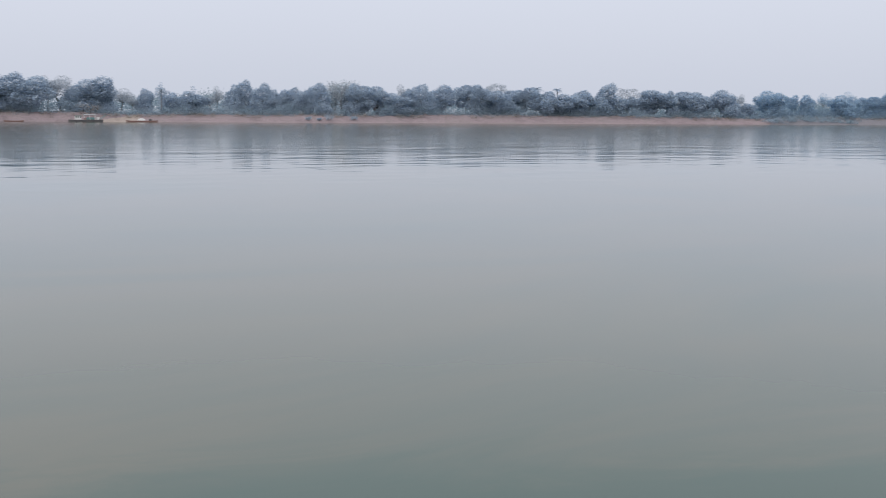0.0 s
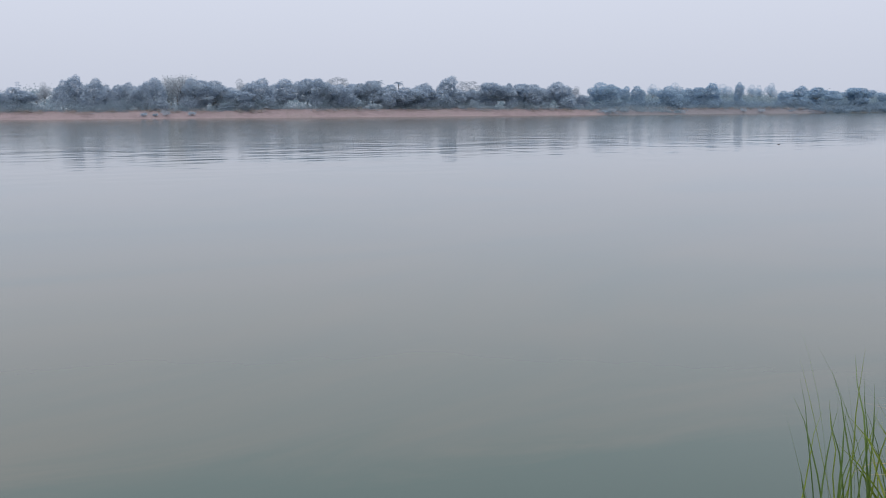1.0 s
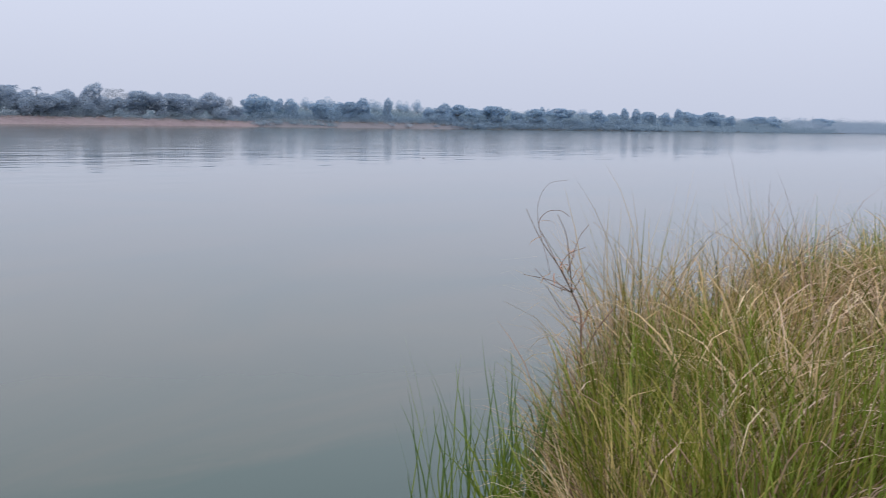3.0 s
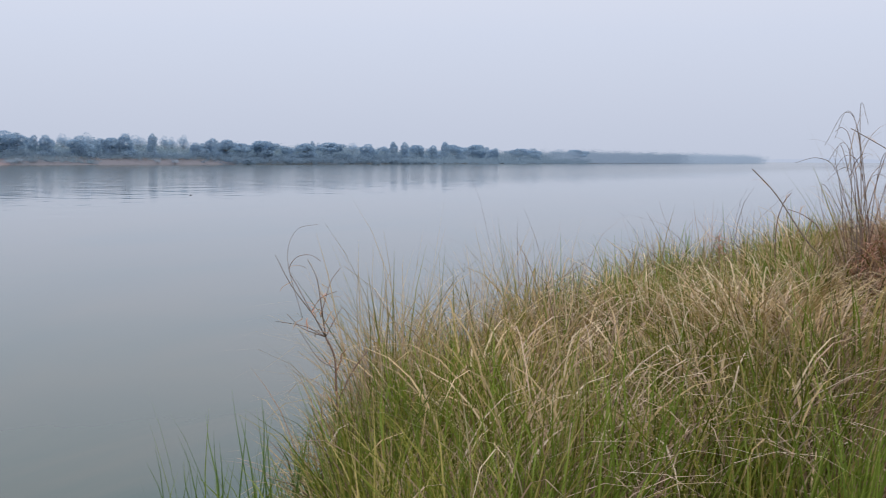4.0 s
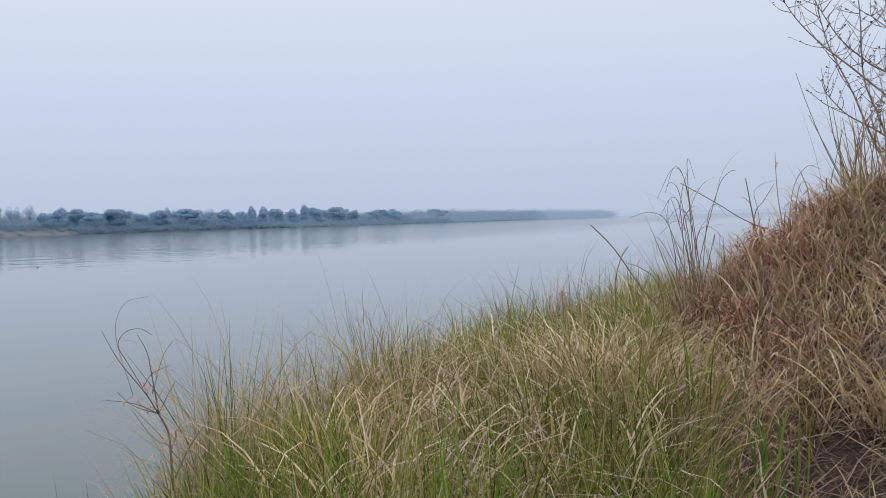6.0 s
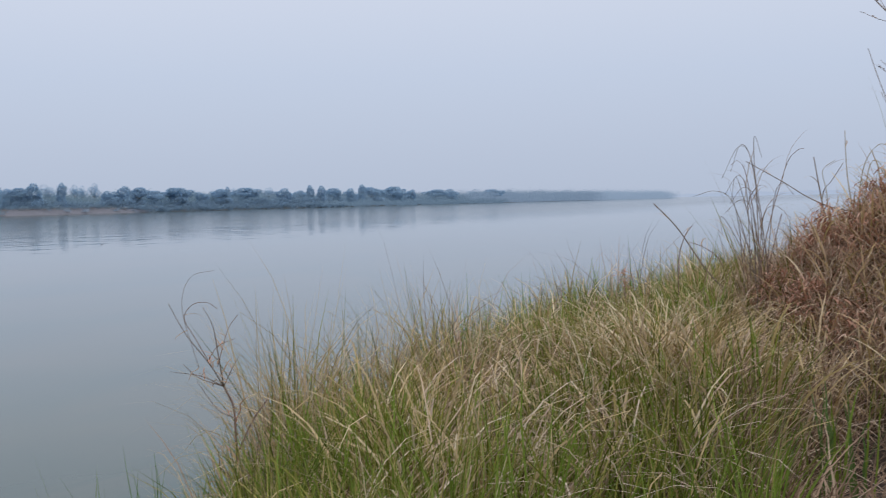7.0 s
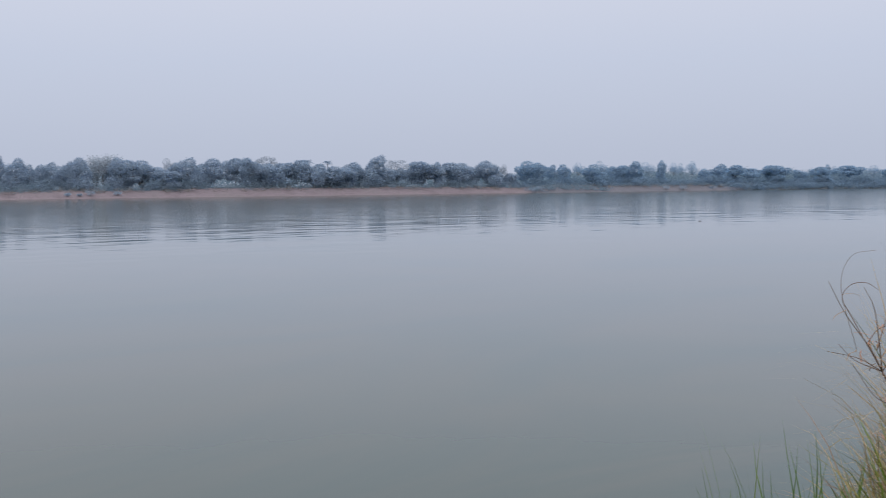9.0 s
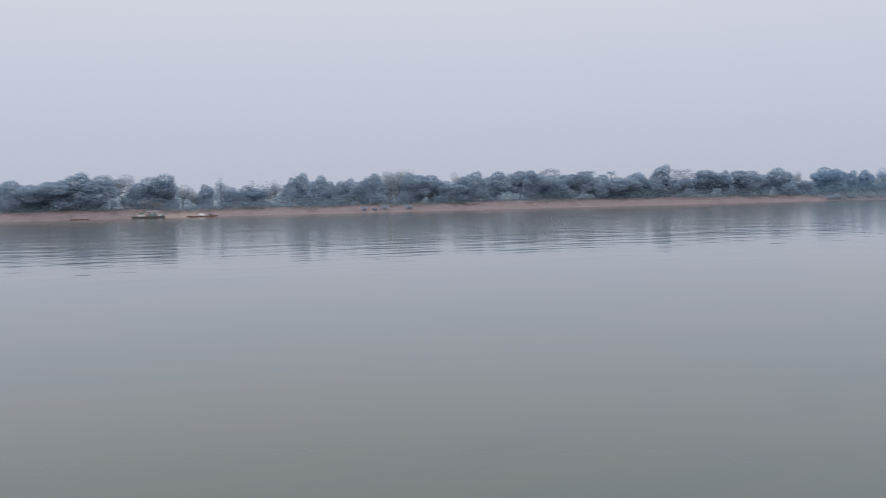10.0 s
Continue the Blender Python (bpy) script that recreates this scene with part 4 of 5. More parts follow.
    blades("green_grass", r, u(0.3, 0.6, len(r)), u(0.005, 0.010, len(r)), 0.2, 0.8, GRASS_GREEN, 10, "sparse green tufts on the dead grass mound")
    r = scatter(rng, 3600, 6.2, 10.5, -1.4, 1.5, on_mound, 0.06, 170)
    blades("dry_grass", r, u(0.4, 0.85, len(r)), u(0.005, 0.010, len(r)), 0.45, 1.7, GRASS_PINK, 32, "ragged tufts of pale dry grass on the mound", segs=8, stiff=2.0)
    r = scatter(rng, 220, 6.2, 10.5, -1.4, 1.5, on_mound, 0.05, 24)
    blades("dead_grass", r, u(0.4, 0.9, len(r)), u(0.005, 0.010, len(r)), 0.2, 1.0, GRASS_GREEN, 33, "half-green tufts among the dead grass of the mound", segs=7, stiff=2.0)
    r = scatter(rng, 2600, 6.8, 10.2, -1.2, 0.9, lambda x, y: on_mound(x, y) & (ground_height(x, y) > 2.7), 0.1, 150)
    blades("dry_grass", r + np.array([0, 0, 0.06]), u(0.35, 0.75, len(r)), u(0.006, 0.011, len(r)), 0.8, 1.3, GRASS_PINK, 39, "pale straw combed down over the crest of the mound", segs=7, heading=2.6, spread=0.9, stiff=1.6, wobble=0.005)
    # long straw arching over the whole mound, in loose tussocks
    r = scatter(rng, 2300, 5.5, 9.6, -1.5, 1.6, on_mound, 0.14, 200)
    blades("dry_grass", r + np.array([0, 0, 0.05]), u(0.5, 1.15, len(r)), u(0.008, 0.014, len(r)), 0.45, 1.8, GRASS_DRY, 51, "long tan straw arching over the dead grass of the mound", segs=9, stiff=2.0, wobble=0.006)
    r = scatter(rng, 800, 4.7, 9.2, -1.4, 1.5, on_mound, 0.09, 50)
    blades("green_grass", r, u(0.4, 0.85, len(r)), u(0.0045, 0.009, len(r)), 0.35, 1.6, GRASS_GREEN, 52, "fading olive blades drooping among the dead grass", segs=8, stiff=2.0, wobble=0.005)
    # ragged tufts along the crest
    for k, (x, y, h, mat) in enumerate(((7.5, 1.06, 0.75, GRASS_PINK), (7.62, 0.92, 0.7, GRASS_PINK), (7.2, 1.12, 0.55, GRASS_DRY), (7.5, 0.98, 0.5, GRASS_PINK), (7.75, 0.82, 0.6, GRASS_DRY), (8.0, 0.55, 0.55, GRASS_PINK), (8.15, 0.3, 0.75, GRASS_DRY), (8.3, 0.1, 0.7, GRASS_GREEN), (8.1, -0.1, 0.8, GRASS_DRY))):
        n = 70
        p = np.stack([x + rng.normal(size=n) * 0.09, y + rng.normal(size=n) * 0.07], 1)
        p = np.concatenate([p, ground_height(p[:, 0], p[:, 1])[:, None] + 0.05], 1)
        ob = blades("straw_tuft", p, u(0.5, 1.2, n) * h, u(0.004, 0.008, n), 0.3, 1.5, mat, 80 + k, "ragged dry tuft on the crest of the mound", segs=7, stiff=2.2, wobble=0.006)
        tagged(ob, category="grass tuft", kind="stuff")
    # rust-coloured litter through the thatch and in heaps caught by it
    r = scatter(rng, 1300, 4.6, 9.5, -1.4, 1.5, lambda x, y: on_mound(x, y) & (ground_height(x, y) > 2.25), 0.11, 60)
    blades("leaf_litter", r + np.array([0, 0, 0.1]), u(0.12, 0.4, len(r)), u(0.006, 0.013, len(r)), 0.9, 1.3, RUST, 29, "rust-brown withered leaves tangled through dead grass", segs=5)
    for k, (x, y, rad, n) in enumerate(((7.5, 0.92, 0.24, 950), (7.25, 0.68, 0.22, 700), (7.85, 0.64, 0.26, 950), (8.0, 0.25, 0.28, 800), (6.9, 0.35, 0.2, 320), (7.6, 0.3, 0.2, 320))):
        p = np.stack([x + rng.normal(size=n) * rad * 0.6, y + rng.normal(size=n) * rad * 0.6], 1)
        bump = 0.38 * np.exp(-((p[:, 0] - x) ** 2 + (p[:, 1] - y) ** 2) / rad**2)
        p = np.concatenate([p, (ground_height(p[:, 0], p[:, 1]) + bump * u(0.2, 1.0, n))[:, None]], 1)
        ob = blades("leaf_litter", p, u(0.08, 0.3, n), u(0.006, 0.014, n), 1.0, 1.3, RUST, 40 + k, "rust-brown withered leaf litter caught in dead grass", segs=4)
        tagged(ob, category="leaf litter")
    # thin litter on the bare soil
    r = scatter(rng, 900, 4.4, 6.5, -0.6, 0.8, lambda x, y: dirt(x, y, 1.4))
    blades("straw_litter", r, u(0.06, 0.3, len(r)), u(0.003, 0.008, len(r)), 1.45, 0.2, GRASS_DEAD, 12, "fallen straw scattered on the bare soil", segs=3)
    # short growth over the rest of the near bank, under and behind the viewer
    r = scatter(rng, 9000, -7, 4.2, -4, 2.0, lambda x, y: (np.hypot(x, y) > 0.9) & (y < 1.3 + 0.35 * np.sin(1.9 * x) + 0.25 * np.sin(5.3 * x + 1.0)) & ((x < 2.0) | (y < 1.2)))
    blades("short_grass", r, u(0.12, 0.4, len(r)), u(0.005, 0.012, len(r)), 0.5, 1.2, GRASS_DEAD, 13, "short trodden dry grass on the bank top", segs=4)


grass()


# ---- single plants of the near bank ----
def thing(name, label, category, group=""):
    return tagged(new(name), label, category, group)


def rod(name, points, r0, r1, material, parent, label="", steps=6, sides=5):
    """A stem under a thing; the root of a thing lies where its first stem starts."""
    o = parent.location
    pts = [Vector(p) - o for p in points]
    return stem(name, pts, r0, r1, material, parent, label, steps, sides)


def rooted(x, y, depth=0.03):
    return (x, y, float(ground_height(x, y)) - depth)


def leaf_blade(name, root, heading, length, width, lean, droop, material, parent, seed, segs=9):
    """One broad keeled leaf blade with a folded middle."""
    rng = np.random.RandomState(seed)
    d, side = Vector((math.cos(heading), math.sin(heading), 0)), Vector((-math.sin(heading), math.cos(heading), 0))
    p, verts, faces = Vector(root) - parent.location, [], []
    for i in range(segs + 1):
        s = i / segs
        a = min(lean + droop * s**1.7, 2.6)
        w = width * 0.5 * float(np.interp(s, [0, 0.25, 0.7, 1], [0.7, 1, 0.75, 0.04]))
        fold = Vector((0, 0, w * 0.35))
        wob = side * (0.004 * rng.normal())
        verts += [tuple(p - side * w + fold + wob), tuple(p + wob), tuple(p + side * w + fold + wob)]
        p = p + (d * math.sin(a) + Vector((0, 0, math.cos(a)))) * (length / segs)
    for i in range(segs):
        for k in (0, 1):
            a = 3 * i + k
            faces.append((a, a + 1, a + 4, a + 3))
    return mesh_object(name, verts, faces, material, parent)


def dead_shrub():
    t = thing("dead_shrub", "withered reddish-brown weed with curled bare branches at the brink", "dead plant")
    base = rooted(4.06, 2.8)
    t.location = base
    rod("stem", [base, (4.06, 2.81, 2.11), (4.05, 2.82, 2.43), (4.05, 2.83, 2.58), (4.02, 2.86, 2.68)], 0.007, 0.0045, TWIG, t)
    rod("stem", [(4.06, 2.81, 2.38), (4.10, 2.76, 2.51), (4.14, 2.70, 2.61)], 0.0045, 0.003, TWIG, t)
    f = (4.02, 2.86, 2.68)
    lines = (
        [f, (3.90, 2.84, 2.80), (3.81, 2.90, 2.95), (3.76, 2.95, 3.09)],
        [f, (3.97, 2.98, 2.91), (3.95, 3.02, 3.00), (3.97, 2.99, 3.06), (4.01, 2.94, 3.07), (4.04, 2.90, 3.04)],
        [f, (3.96, 2.84, 2.84), (3.94, 2.85, 2.97), (3.91, 2.88, 3.06)],
        [(3.98, 2.86, 2.78), (4.10, 2.89, 2.93), (4.14, 2.86, 3.00)],
        [(3.93, 2.87, 2.82), (4.00, 2.87, 2.87), (4.06, 2.82, 2.90)],
        [f, (3.88, 2.88, 2.75), (3.78, 2.97, 2.78)],
        [f, (3.98, 2.97, 2.72), (3.93, 3.02, 2.79)],
        [f, (4.01, 2.80, 2.77), (4.03, 2.77, 2.83)],
        [(4.05, 2.83, 2.53), (4.06, 2.93, 2.56), (4.00, 3.00, 2.70)],
        [(3.92, 2.92, 2.78), (3.90, 2.99, 3.05), (3.94, 2.97, 3.19), (4.01, 2.89, 3.22)],
    )
    for k, line in enumerate(lines):
        rod("branch", line, 0.0036 if k in (0, 2) else (0.0013 if k == 9 else 0.0022), 0.0012 if k != 9 else 0.0007, CANE if k in (0, 2, 9) else TWIG, t)
    rng = np.random.RandomState(5)
    for k in range(34):
        p = Vector(lines[k % 10][0]).lerp(Vector(lines[k % 10][1]), rng.uniform(0, 1))
        leaf_blade("withered_leaf", p, rng.uniform(0, 6.3), rng.uniform(0.05, 0.14), 0.007, rng.uniform(0.6, 1.8), 1.0, GRASS_DEAD if k % 4 else RUST, t, 100 + k, 4)
    for k in range(22):
        p = Vector((4.05, 2.82, rng.uniform(1.8, 2.65)))
        leaf_blade("withered_leaf", p, rng.uniform(0, 6.3), rng.uniform(0.10, 0.25), 0.008, rng.uniform(0.4, 1.4), 1.3, GRASS_DRY if k % 3 else RUST, t, 200 + k, 6)


dead_shrub()


def reed_clump():
    t = thing("dry_reed_clump", "tall grey-brown dry reed clump with drooping leaf tips", "reeds")
    base = rooted(7.58, 0.98)
    t.location = base
    rng = np.random.RandomState(9)
    for k in range(15):
        foot = (base[0] + rng.normal() * 0.06, base[1] + rng.normal() * 0.06, base[2])
        out, h = rng.normal() * 0.17 + 0.05, rng.uniform(0.7, 1.35)
        tip = rng.uniform(-0.06, 0.16) * (1 if out > 0 else -1)
        line = [foot, (foot[0], foot[1] + out * 0.25, base[2] + h * 0.45), (foot[0] + 0.03 * rng.normal(), foot[1] + out * 0.8, base[2] + h * 0.9), (foot[0], foot[1] + out + tip * 0.6, base[2] + h), (foot[0], foot[1] + out + tip * 1.6, base[2] + h * rng.uniform(0.82, 1.02))]
        rod("stalk", line, 0.0036, 0.0012, CANE if k % 3 else TWIG, t)
        for j in range(4):
            s = rng.uniform(0.3, 0.95)
            foot_j = (foot[0], foot[1] + out * 0.8 * s, base[2] + h * 0.9 * s)
            leaf_blade("leaf", foot_j, rng.choice((1.57, -1.57)) + rng.normal() * 0.5, rng.uniform(0.15, 0.5), rng.uniform(0.004, 0.008), rng.uniform(0.15, 0.5), rng.uniform(0.8, 2.4), (THATCH, GRASS_DEAD, GRASS_PINK, GRASS_GREEN)[j], t, 300 + 4 * k + j, 7)
    # stiff leaves fanning up towards the water
    for k in range(16):
        foot = (base[0] + rng.normal() * 0.05, base[1] + rng.normal() * 0.06, base[2])
        leaf_blade("leaf", foot, 1.57 + rng.normal() * 0.7, rng.uniform(0.75, 1.3), rng.uniform(0.009, 0.014), rng.uniform(0.04, 0.5), rng.uniform(0.05, 0.5), (GRASS_GREEN, CANE, CANE)[k % 3], t, 350 + k, 8)
    for k in range(26):
        foot = (base[0] + rng.normal() * 0.09, base[1] + rng.normal() * 0.09, base[2] + rng.uniform(0, 0.2))
        leaf_blade("leaf", foot, rng.uniform(0, 6.3), rng.uniform(0.35, 0.85), rng.uniform(0.005, 0.009), rng.uniform(0.05, 0.4), rng.uniform(0.6, 2.4), (GRASS_DEAD, GRASS_PINK, THATCH, GRASS_GREEN)[k % 4], t, 380 + k, 8)


reed_clump()


def canes():
    """Single dry canes standing or lying over the mound."""
    spec = (
        ("leaning dark dry cane lying across the mound", 0.008, 0.004, CANE, [(8.2, 0.10, None), (8.20, 0.35, 3.38), (8.18, 0.53, 3.41), (8.17, 0.71, 3.49), (8.15, 0.89, 3.61), (8.11, 1.15, 3.77)]),
        ("upright broken dry cane on the mound", 0.010, 0.005, CANE, [(8.49, 0.58, None), (8.48, 0.66, 3.51), (8.48, 0.71, 3.80)]),
        ("tall bent grass stalk with folded tip", 0.007, 0.003, STRAW, [(8.31, 0.38, None), (8.31, 0.45, 3.57), (8.31, 0.47, 3.8), (8.31, 0.476, 3.98)]),
        ("thin forked dry cane on the mound", 0.006, 0.003, CANE, [(8.58, 0.68, None), (8.60, 0.66, 3.49), (8.61, 0.59, 3.62), (8.61, 0.51, 3.75)]),
        ("thin hooked dry stalk on the mound", 0.005, 0.002, STRAW, [(8.41, 0.58, None), (8.41, 0.61, 3.51), (8.41, 0.64, 3.69), (8.42, 0.55, 3.77)]),
        ("arching pale dry stalk on the mound", 0.006, 0.002, STRAW, [(8.24, 0.40, None), (8.24, 0.35, 3.68), (8.25, 0.25, 3.86), (8.25, 0.15, 3.84)]),
        ("arching dry stalk with drooping tip", 0.006, 0.003, STRAW, [(8.55, 0.38, None), (8.55, 0.33, 3.68), (8.56, 0.26, 3.75), (8.56, 0.18, 3.57)]),
        ("dark twig lying level over dead grass", 0.007, 0.004, CANE, [(8.38, 0.20, None), (8.36, 0.36, 3.39), (8.34, 0.60, 3.34), (8.32, 0.82, 3.27)]),
        ("slanting dark dry stick above the green grass", 0.008, 0.006, CANE, [(7.95, 1.10, None), (7.88, 1.36, 2.92), (7.83, 1.60, 3.28), (7.79, 1.77, 3.47)]),
        ("curved dead grass stalk beside the stick", 0.007, 0.003, TWIG, [(7.84, 1.58, None), (7.84, 1.60, 2.96), (7.84, 1.56, 3.20), (7.85, 1.50, 3.30)]),
        ("curling brown dry leaf stalk", 0.007, 0.003, TWIG, [(7.95, 1.20, None), (7.89, 1.29, 3.01), (7.87, 1.40, 3.13), (7.85, 1.52, 3.18)]),
    )
    for label, r0, r1, mat, pts in spec:
        x, y, _ = pts[0]
        t = thing("dry_cane", label, "cane", "canes on the mound")
        t.location = rooted(x, y)
        rod("stalk", [tuple(t.location), *pts[1:]], r0 * 0.72, r1 * 0.72, mat, t)
        tip = Vector(pts[-1])
        leaf_blade("leaf", tuple(Vector(pts[-2]).lerp(tip, 0.3)), r0 * 900, 0.22, 0.008, 1.0, 1.4, GRASS_DEAD, t, int(r0 * 10000) + len(label), 5)


canes()


def upright_clump():
    t = thing("grass_clump", "dark green-brown upright grass clump under the bare shrub", "grass clump")
    base = rooted(8.1, -0.12)
    t.location = base
    rng = np.random.RandomState(21)
    lines = (
        [(7.96, 0.09, 3.93), (7.95, 0.22, 4.27), (7.95, 0.30, 4.52)],
        [(8.21, 0.02, 3.92), (8.21, 0.10, 4.33), (8.20, 0.14, 4.58)],
        [(8.06, -0.01, 3.75), (8.05, 0.11, 3.99), (8.05, 0.22, 4.22)],
        [(8.30, -0.06, 3.84), (8.30, 0.00, 4.21)],
        [(8.15, 0.01, 3.59), (8.15, 0.11, 3.75)],
        [(8.12, -0.12, 3.9), (8.10, -0.08, 4.3)],
        [(8.2, -0.3, 3.95), (8.2, -0.38, 4.4)],
    )
    for line in lines:
        foot = (base[0] + rng.normal() * 0.05, base[1] + rng.normal() * 0.05, base[2])
        rod("stalk", [foot, *line], 0.0042, 0.0018, CANE, t)
    for k in range(44):
        foot = (base[0] + rng.normal() * 0.10, base[1] + rng.normal() * 0.12, base[2] + 0.02)
        leaf_blade("leaf", foot, rng.uniform(0, 6.3), rng.uniform(0.45, 0.95), rng.uniform(0.007, 0.012), rng.uniform(0.05, 0.35), rng.uniform(0.1, 0.9), (GRASS_GREEN, CANE, THATCH, GRASS_DEAD)[k % 4], t, 400 + k, 6)


upright_clump()


def bare_shrub():
    t = thing("bare_shrub", "leafless grey-brown shrub with a few dark withered leaves", "shrub")
    base = rooted(8.75, -0.5)
    t.location = base
    rng = np.random.RandomState(31)
    limbs = (
        [(8.45, -0.50, 3.95), (8.46, -0.38, 4.27), (8.46, -0.11, 4.55), (8.46, 0.13, 4.77), (8.45, 0.30, 4.96), (8.44, 0.42, 5.15)],
        [(8.80, -0.50, 3.95), (8.83, -0.37, 4.50), (8.83, -0.19, 4.66), (8.83, 0.02, 4.87), (8.83, 0.18, 5.14)],
        [(8.62, -0.36, 3.75), (8.60, -0.19, 4.10), (8.60, -0.07, 4.42), (8.60, 0.09, 4.77), (8.60, 0.17, 5.06)],
        [(8.97, -0.39, 3.75), (8.97, -0.33, 4.23), (8.97, -0.33, 4.78), (8.97, -0.31, 5.25)],
        [(8.74, -0.40, 3.75), (8.74, -0.27, 4.19), (8.75, -0.15, 4.54), (8.75, -0.13, 4.97), (8.75, -0.11, 5.25)],
        [(8.51, -0.39, 3.75), (8.51, -0.31, 4.05), (8.52, -0.03, 4.25), (8.51, 0.12, 4.42)],
        [(8.88, -0.52, 3.95), (8.88, -0.51, 4.54), (8.88, -0.39, 4.85), (8.89, -0.21, 5.03)],
        [(8.8, -0.7, 3.9), (8.8, -0.85, 4.5), (8.8, -0.95, 5.1)],
        [(9.0, -0.6, 3.9), (9.15, -0.7, 4.5), (9.2, -0.75, 5.2)],
        [(8.6, -0.65, 3.9), (8.5, -0.75, 4.4), (8.45, -0.7, 4.9)],
    )
    for line in limbs:
        foot = (base[0] + rng.normal() * 0.04, base[1] + rng.normal() * 0.04, base[2])
        limb = rod("branch", [foot, *line], 0.012, 0.0035, SHRUB_BARK, t)
        pts = curve_points(line, 5)
        for k in range(32):
            p = pts[rng.randint(0, len(pts))]
            d = Vector((rng.normal() * 0.5, rng.normal() * 0.55 - 0.1, abs(rng.normal()) * 0.8 + 0.3)).normalized()
            length = rng.uniform(0.12, 0.38)
            q = p + d * length * 0.5 + Vector((0, 0, -0.02))
            e = p + d * length + Vector((rng.normal() * 0.04, rng.normal() * 0.04, rng.uniform(-0.02, 0.06)))
            o = rod("twig", [p, q, e], 0.004, 0.0012, SHRUB_BARK if k % 3 else TWIG, t, steps=3, sides=4)
            o.parent = limb
            for j in range(rng.randint(1, 6)):
                v = q.lerp(e, rng.uniform(0, 1))
                leaf = leaf_blade("leaf", v, rng.uniform(0, 6.3), rng.uniform(0.015, 0.04), 0.016, rng.uniform(0.8, 2.0), 0.4, BERRY if j % 2 else GRASS_DEAD, t, k * 7 + j, 3)
                leaf.parent = limb
    for k in range(40):
        foot = (base[0] - 0.3 + rng.normal() * 0.25, base[1] + rng.normal() * 0.3, base[2] + 0.05)
        leaf_blade("withered_leaf", foot, rng.uniform(0, 6.3), rng.uniform(0.5, 1.1), 0.009, rng.uniform(0.1, 0.5), rng.uniform(0.5, 2.2), GRASS_DRY if k % 2 else GRASS_DEAD, t, 700 + k, 7)


bare_shrub()


def green_reeds(x, y, count, height, width, spread, label, seed):
    t = thing("green_reed", label, "reeds", "green reeds of the bank")
    t.location = rooted(x, y)
    rng = np.random.RandomState(seed)
    for k in range(count):
        px, py = x + rng.normal() * spread, y + rng.normal() * spread
        leaf_blade("leaf", rooted(px, py), rng.uniform(0, 6.3), height * rng.uniform(0.65, 1.05), width * rng.uniform(0.5, 0.95), abs(rng.normal()) * 0.14, rng.uniform(0.05, 0.6), REED_GREEN if k % 4 else GRASS_BRIGHT, t, seed * 50 + k, 7)


for n, (x, y, count, h) in enumerate(((3.14, 2.80, 14, 1.0), (3.25, 2.70, 18, 0.95), (3.33, 2.62, 20, 0.95), (3.05, 2.88, 9, 0.85), (3.52, 2.68, 22, 0.62), (3.66, 2.60, 18, 0.55), (3.78, 2.75, 18, 0.6), (3.6, 2.40, 16, 0.5), (3.95, 2.6, 24, 0.7), (3.9, 2.3, 22, 0.6))):
    green_reeds(x, y, count, h, 0.012, 0.05, "upright green reed leaves at the water's brink", 60 + n)
green_reeds(4.84, 0.50, 16, 0.85, 0.022, 0.06, "clump of broad bright green leaf blades", 80)
green_reeds(5.16, 0.34, 14, 0.75, 0.020, 0.06, "clump of broad bright green leaf blades", 81)
green_reeds(5.22, 0.22, 12, 0.70, 0.018, 0.06, "clump of broad bright green leaf blades", 82)


def red_tuft():
    t = thing("seed_head", "small reddish dry seed head above the grass", "seed head")
    t.location = rooted(7.83, 2.01)
    top = Vector((7.83, 2.01, 2.92))
    rod("stalk", [tuple(t.location), (7.84, 2.0, 2.5), tuple(top)], 0.005, 0.003, TWIG, t)
    rng = np.random.RandomState(3)
    for k in range(26):
        d = Vector((rng.normal(), rng.normal(), rng.normal() + 0.5)).normalized() * rng.uniform(0.05, 0.12)
        p = top + Vector((0, 0, rng.uniform(-0.1, 0.05)))
        rod("bristle", [p, p + d * 0.5, p + d], 0.003, 0.0012, RUST, t, steps=2, sides=4)


red_tuft()


def stones():
    rng = np.random.RandomState(17)
    for k, (x, y, s) in enumerate(((5.46, 0.05, 0.03), (5.43, -0.08, 0.038), (5.48, -0.2, 0.028), (5.3, -0.07, 0.02), (5.35, -0.28, 0.024))):
        bm = bmesh.new()
        bmesh.ops.create_icosphere(bm, subdivisions=2, radius=s)
        for v in bm.verts:
            v.co *= 1 + 0.22 * noise.noise(v.co * 25 + Vector((k * 3, 0, 0)))
            v.co.z *= 0.45
        me = bpy.data.meshes.new("stone")
        bm.to_mesh(me)
        bm.free()
        me.materials.append(STONE)
        ob = new("stone", me)
        ob.matrix_basis = pose(x, y, float(ground_height(x, y)) + s * 0.1, 0, 0, rng.uniform(0, 360))
        tagged(ob, "small pale flat stone on the bare soil", "stone", "stones on the soil")


stones()


# ---- boats, houses and bushes across the river ----
def box_bm(bm, x0, x1, y0, y1, z0, z1, bevel=0.0):
    r = bmesh.ops.create_cube(bm, size=1.0, matrix=Matrix.Translation(((x0 + x1) / 2, (y0 + y1) / 2, (z0 + z1) / 2)) @ Matrix.Diagonal((x1 - x0, y1 - y0, z1 - z0, 1)))
    if bevel:
        edges = list({e for v in r["verts"] for e in v.link_edges})
        bmesh.ops.bevel(bm, geom=edges, offset=bevel, segments=2, affect="EDGES")


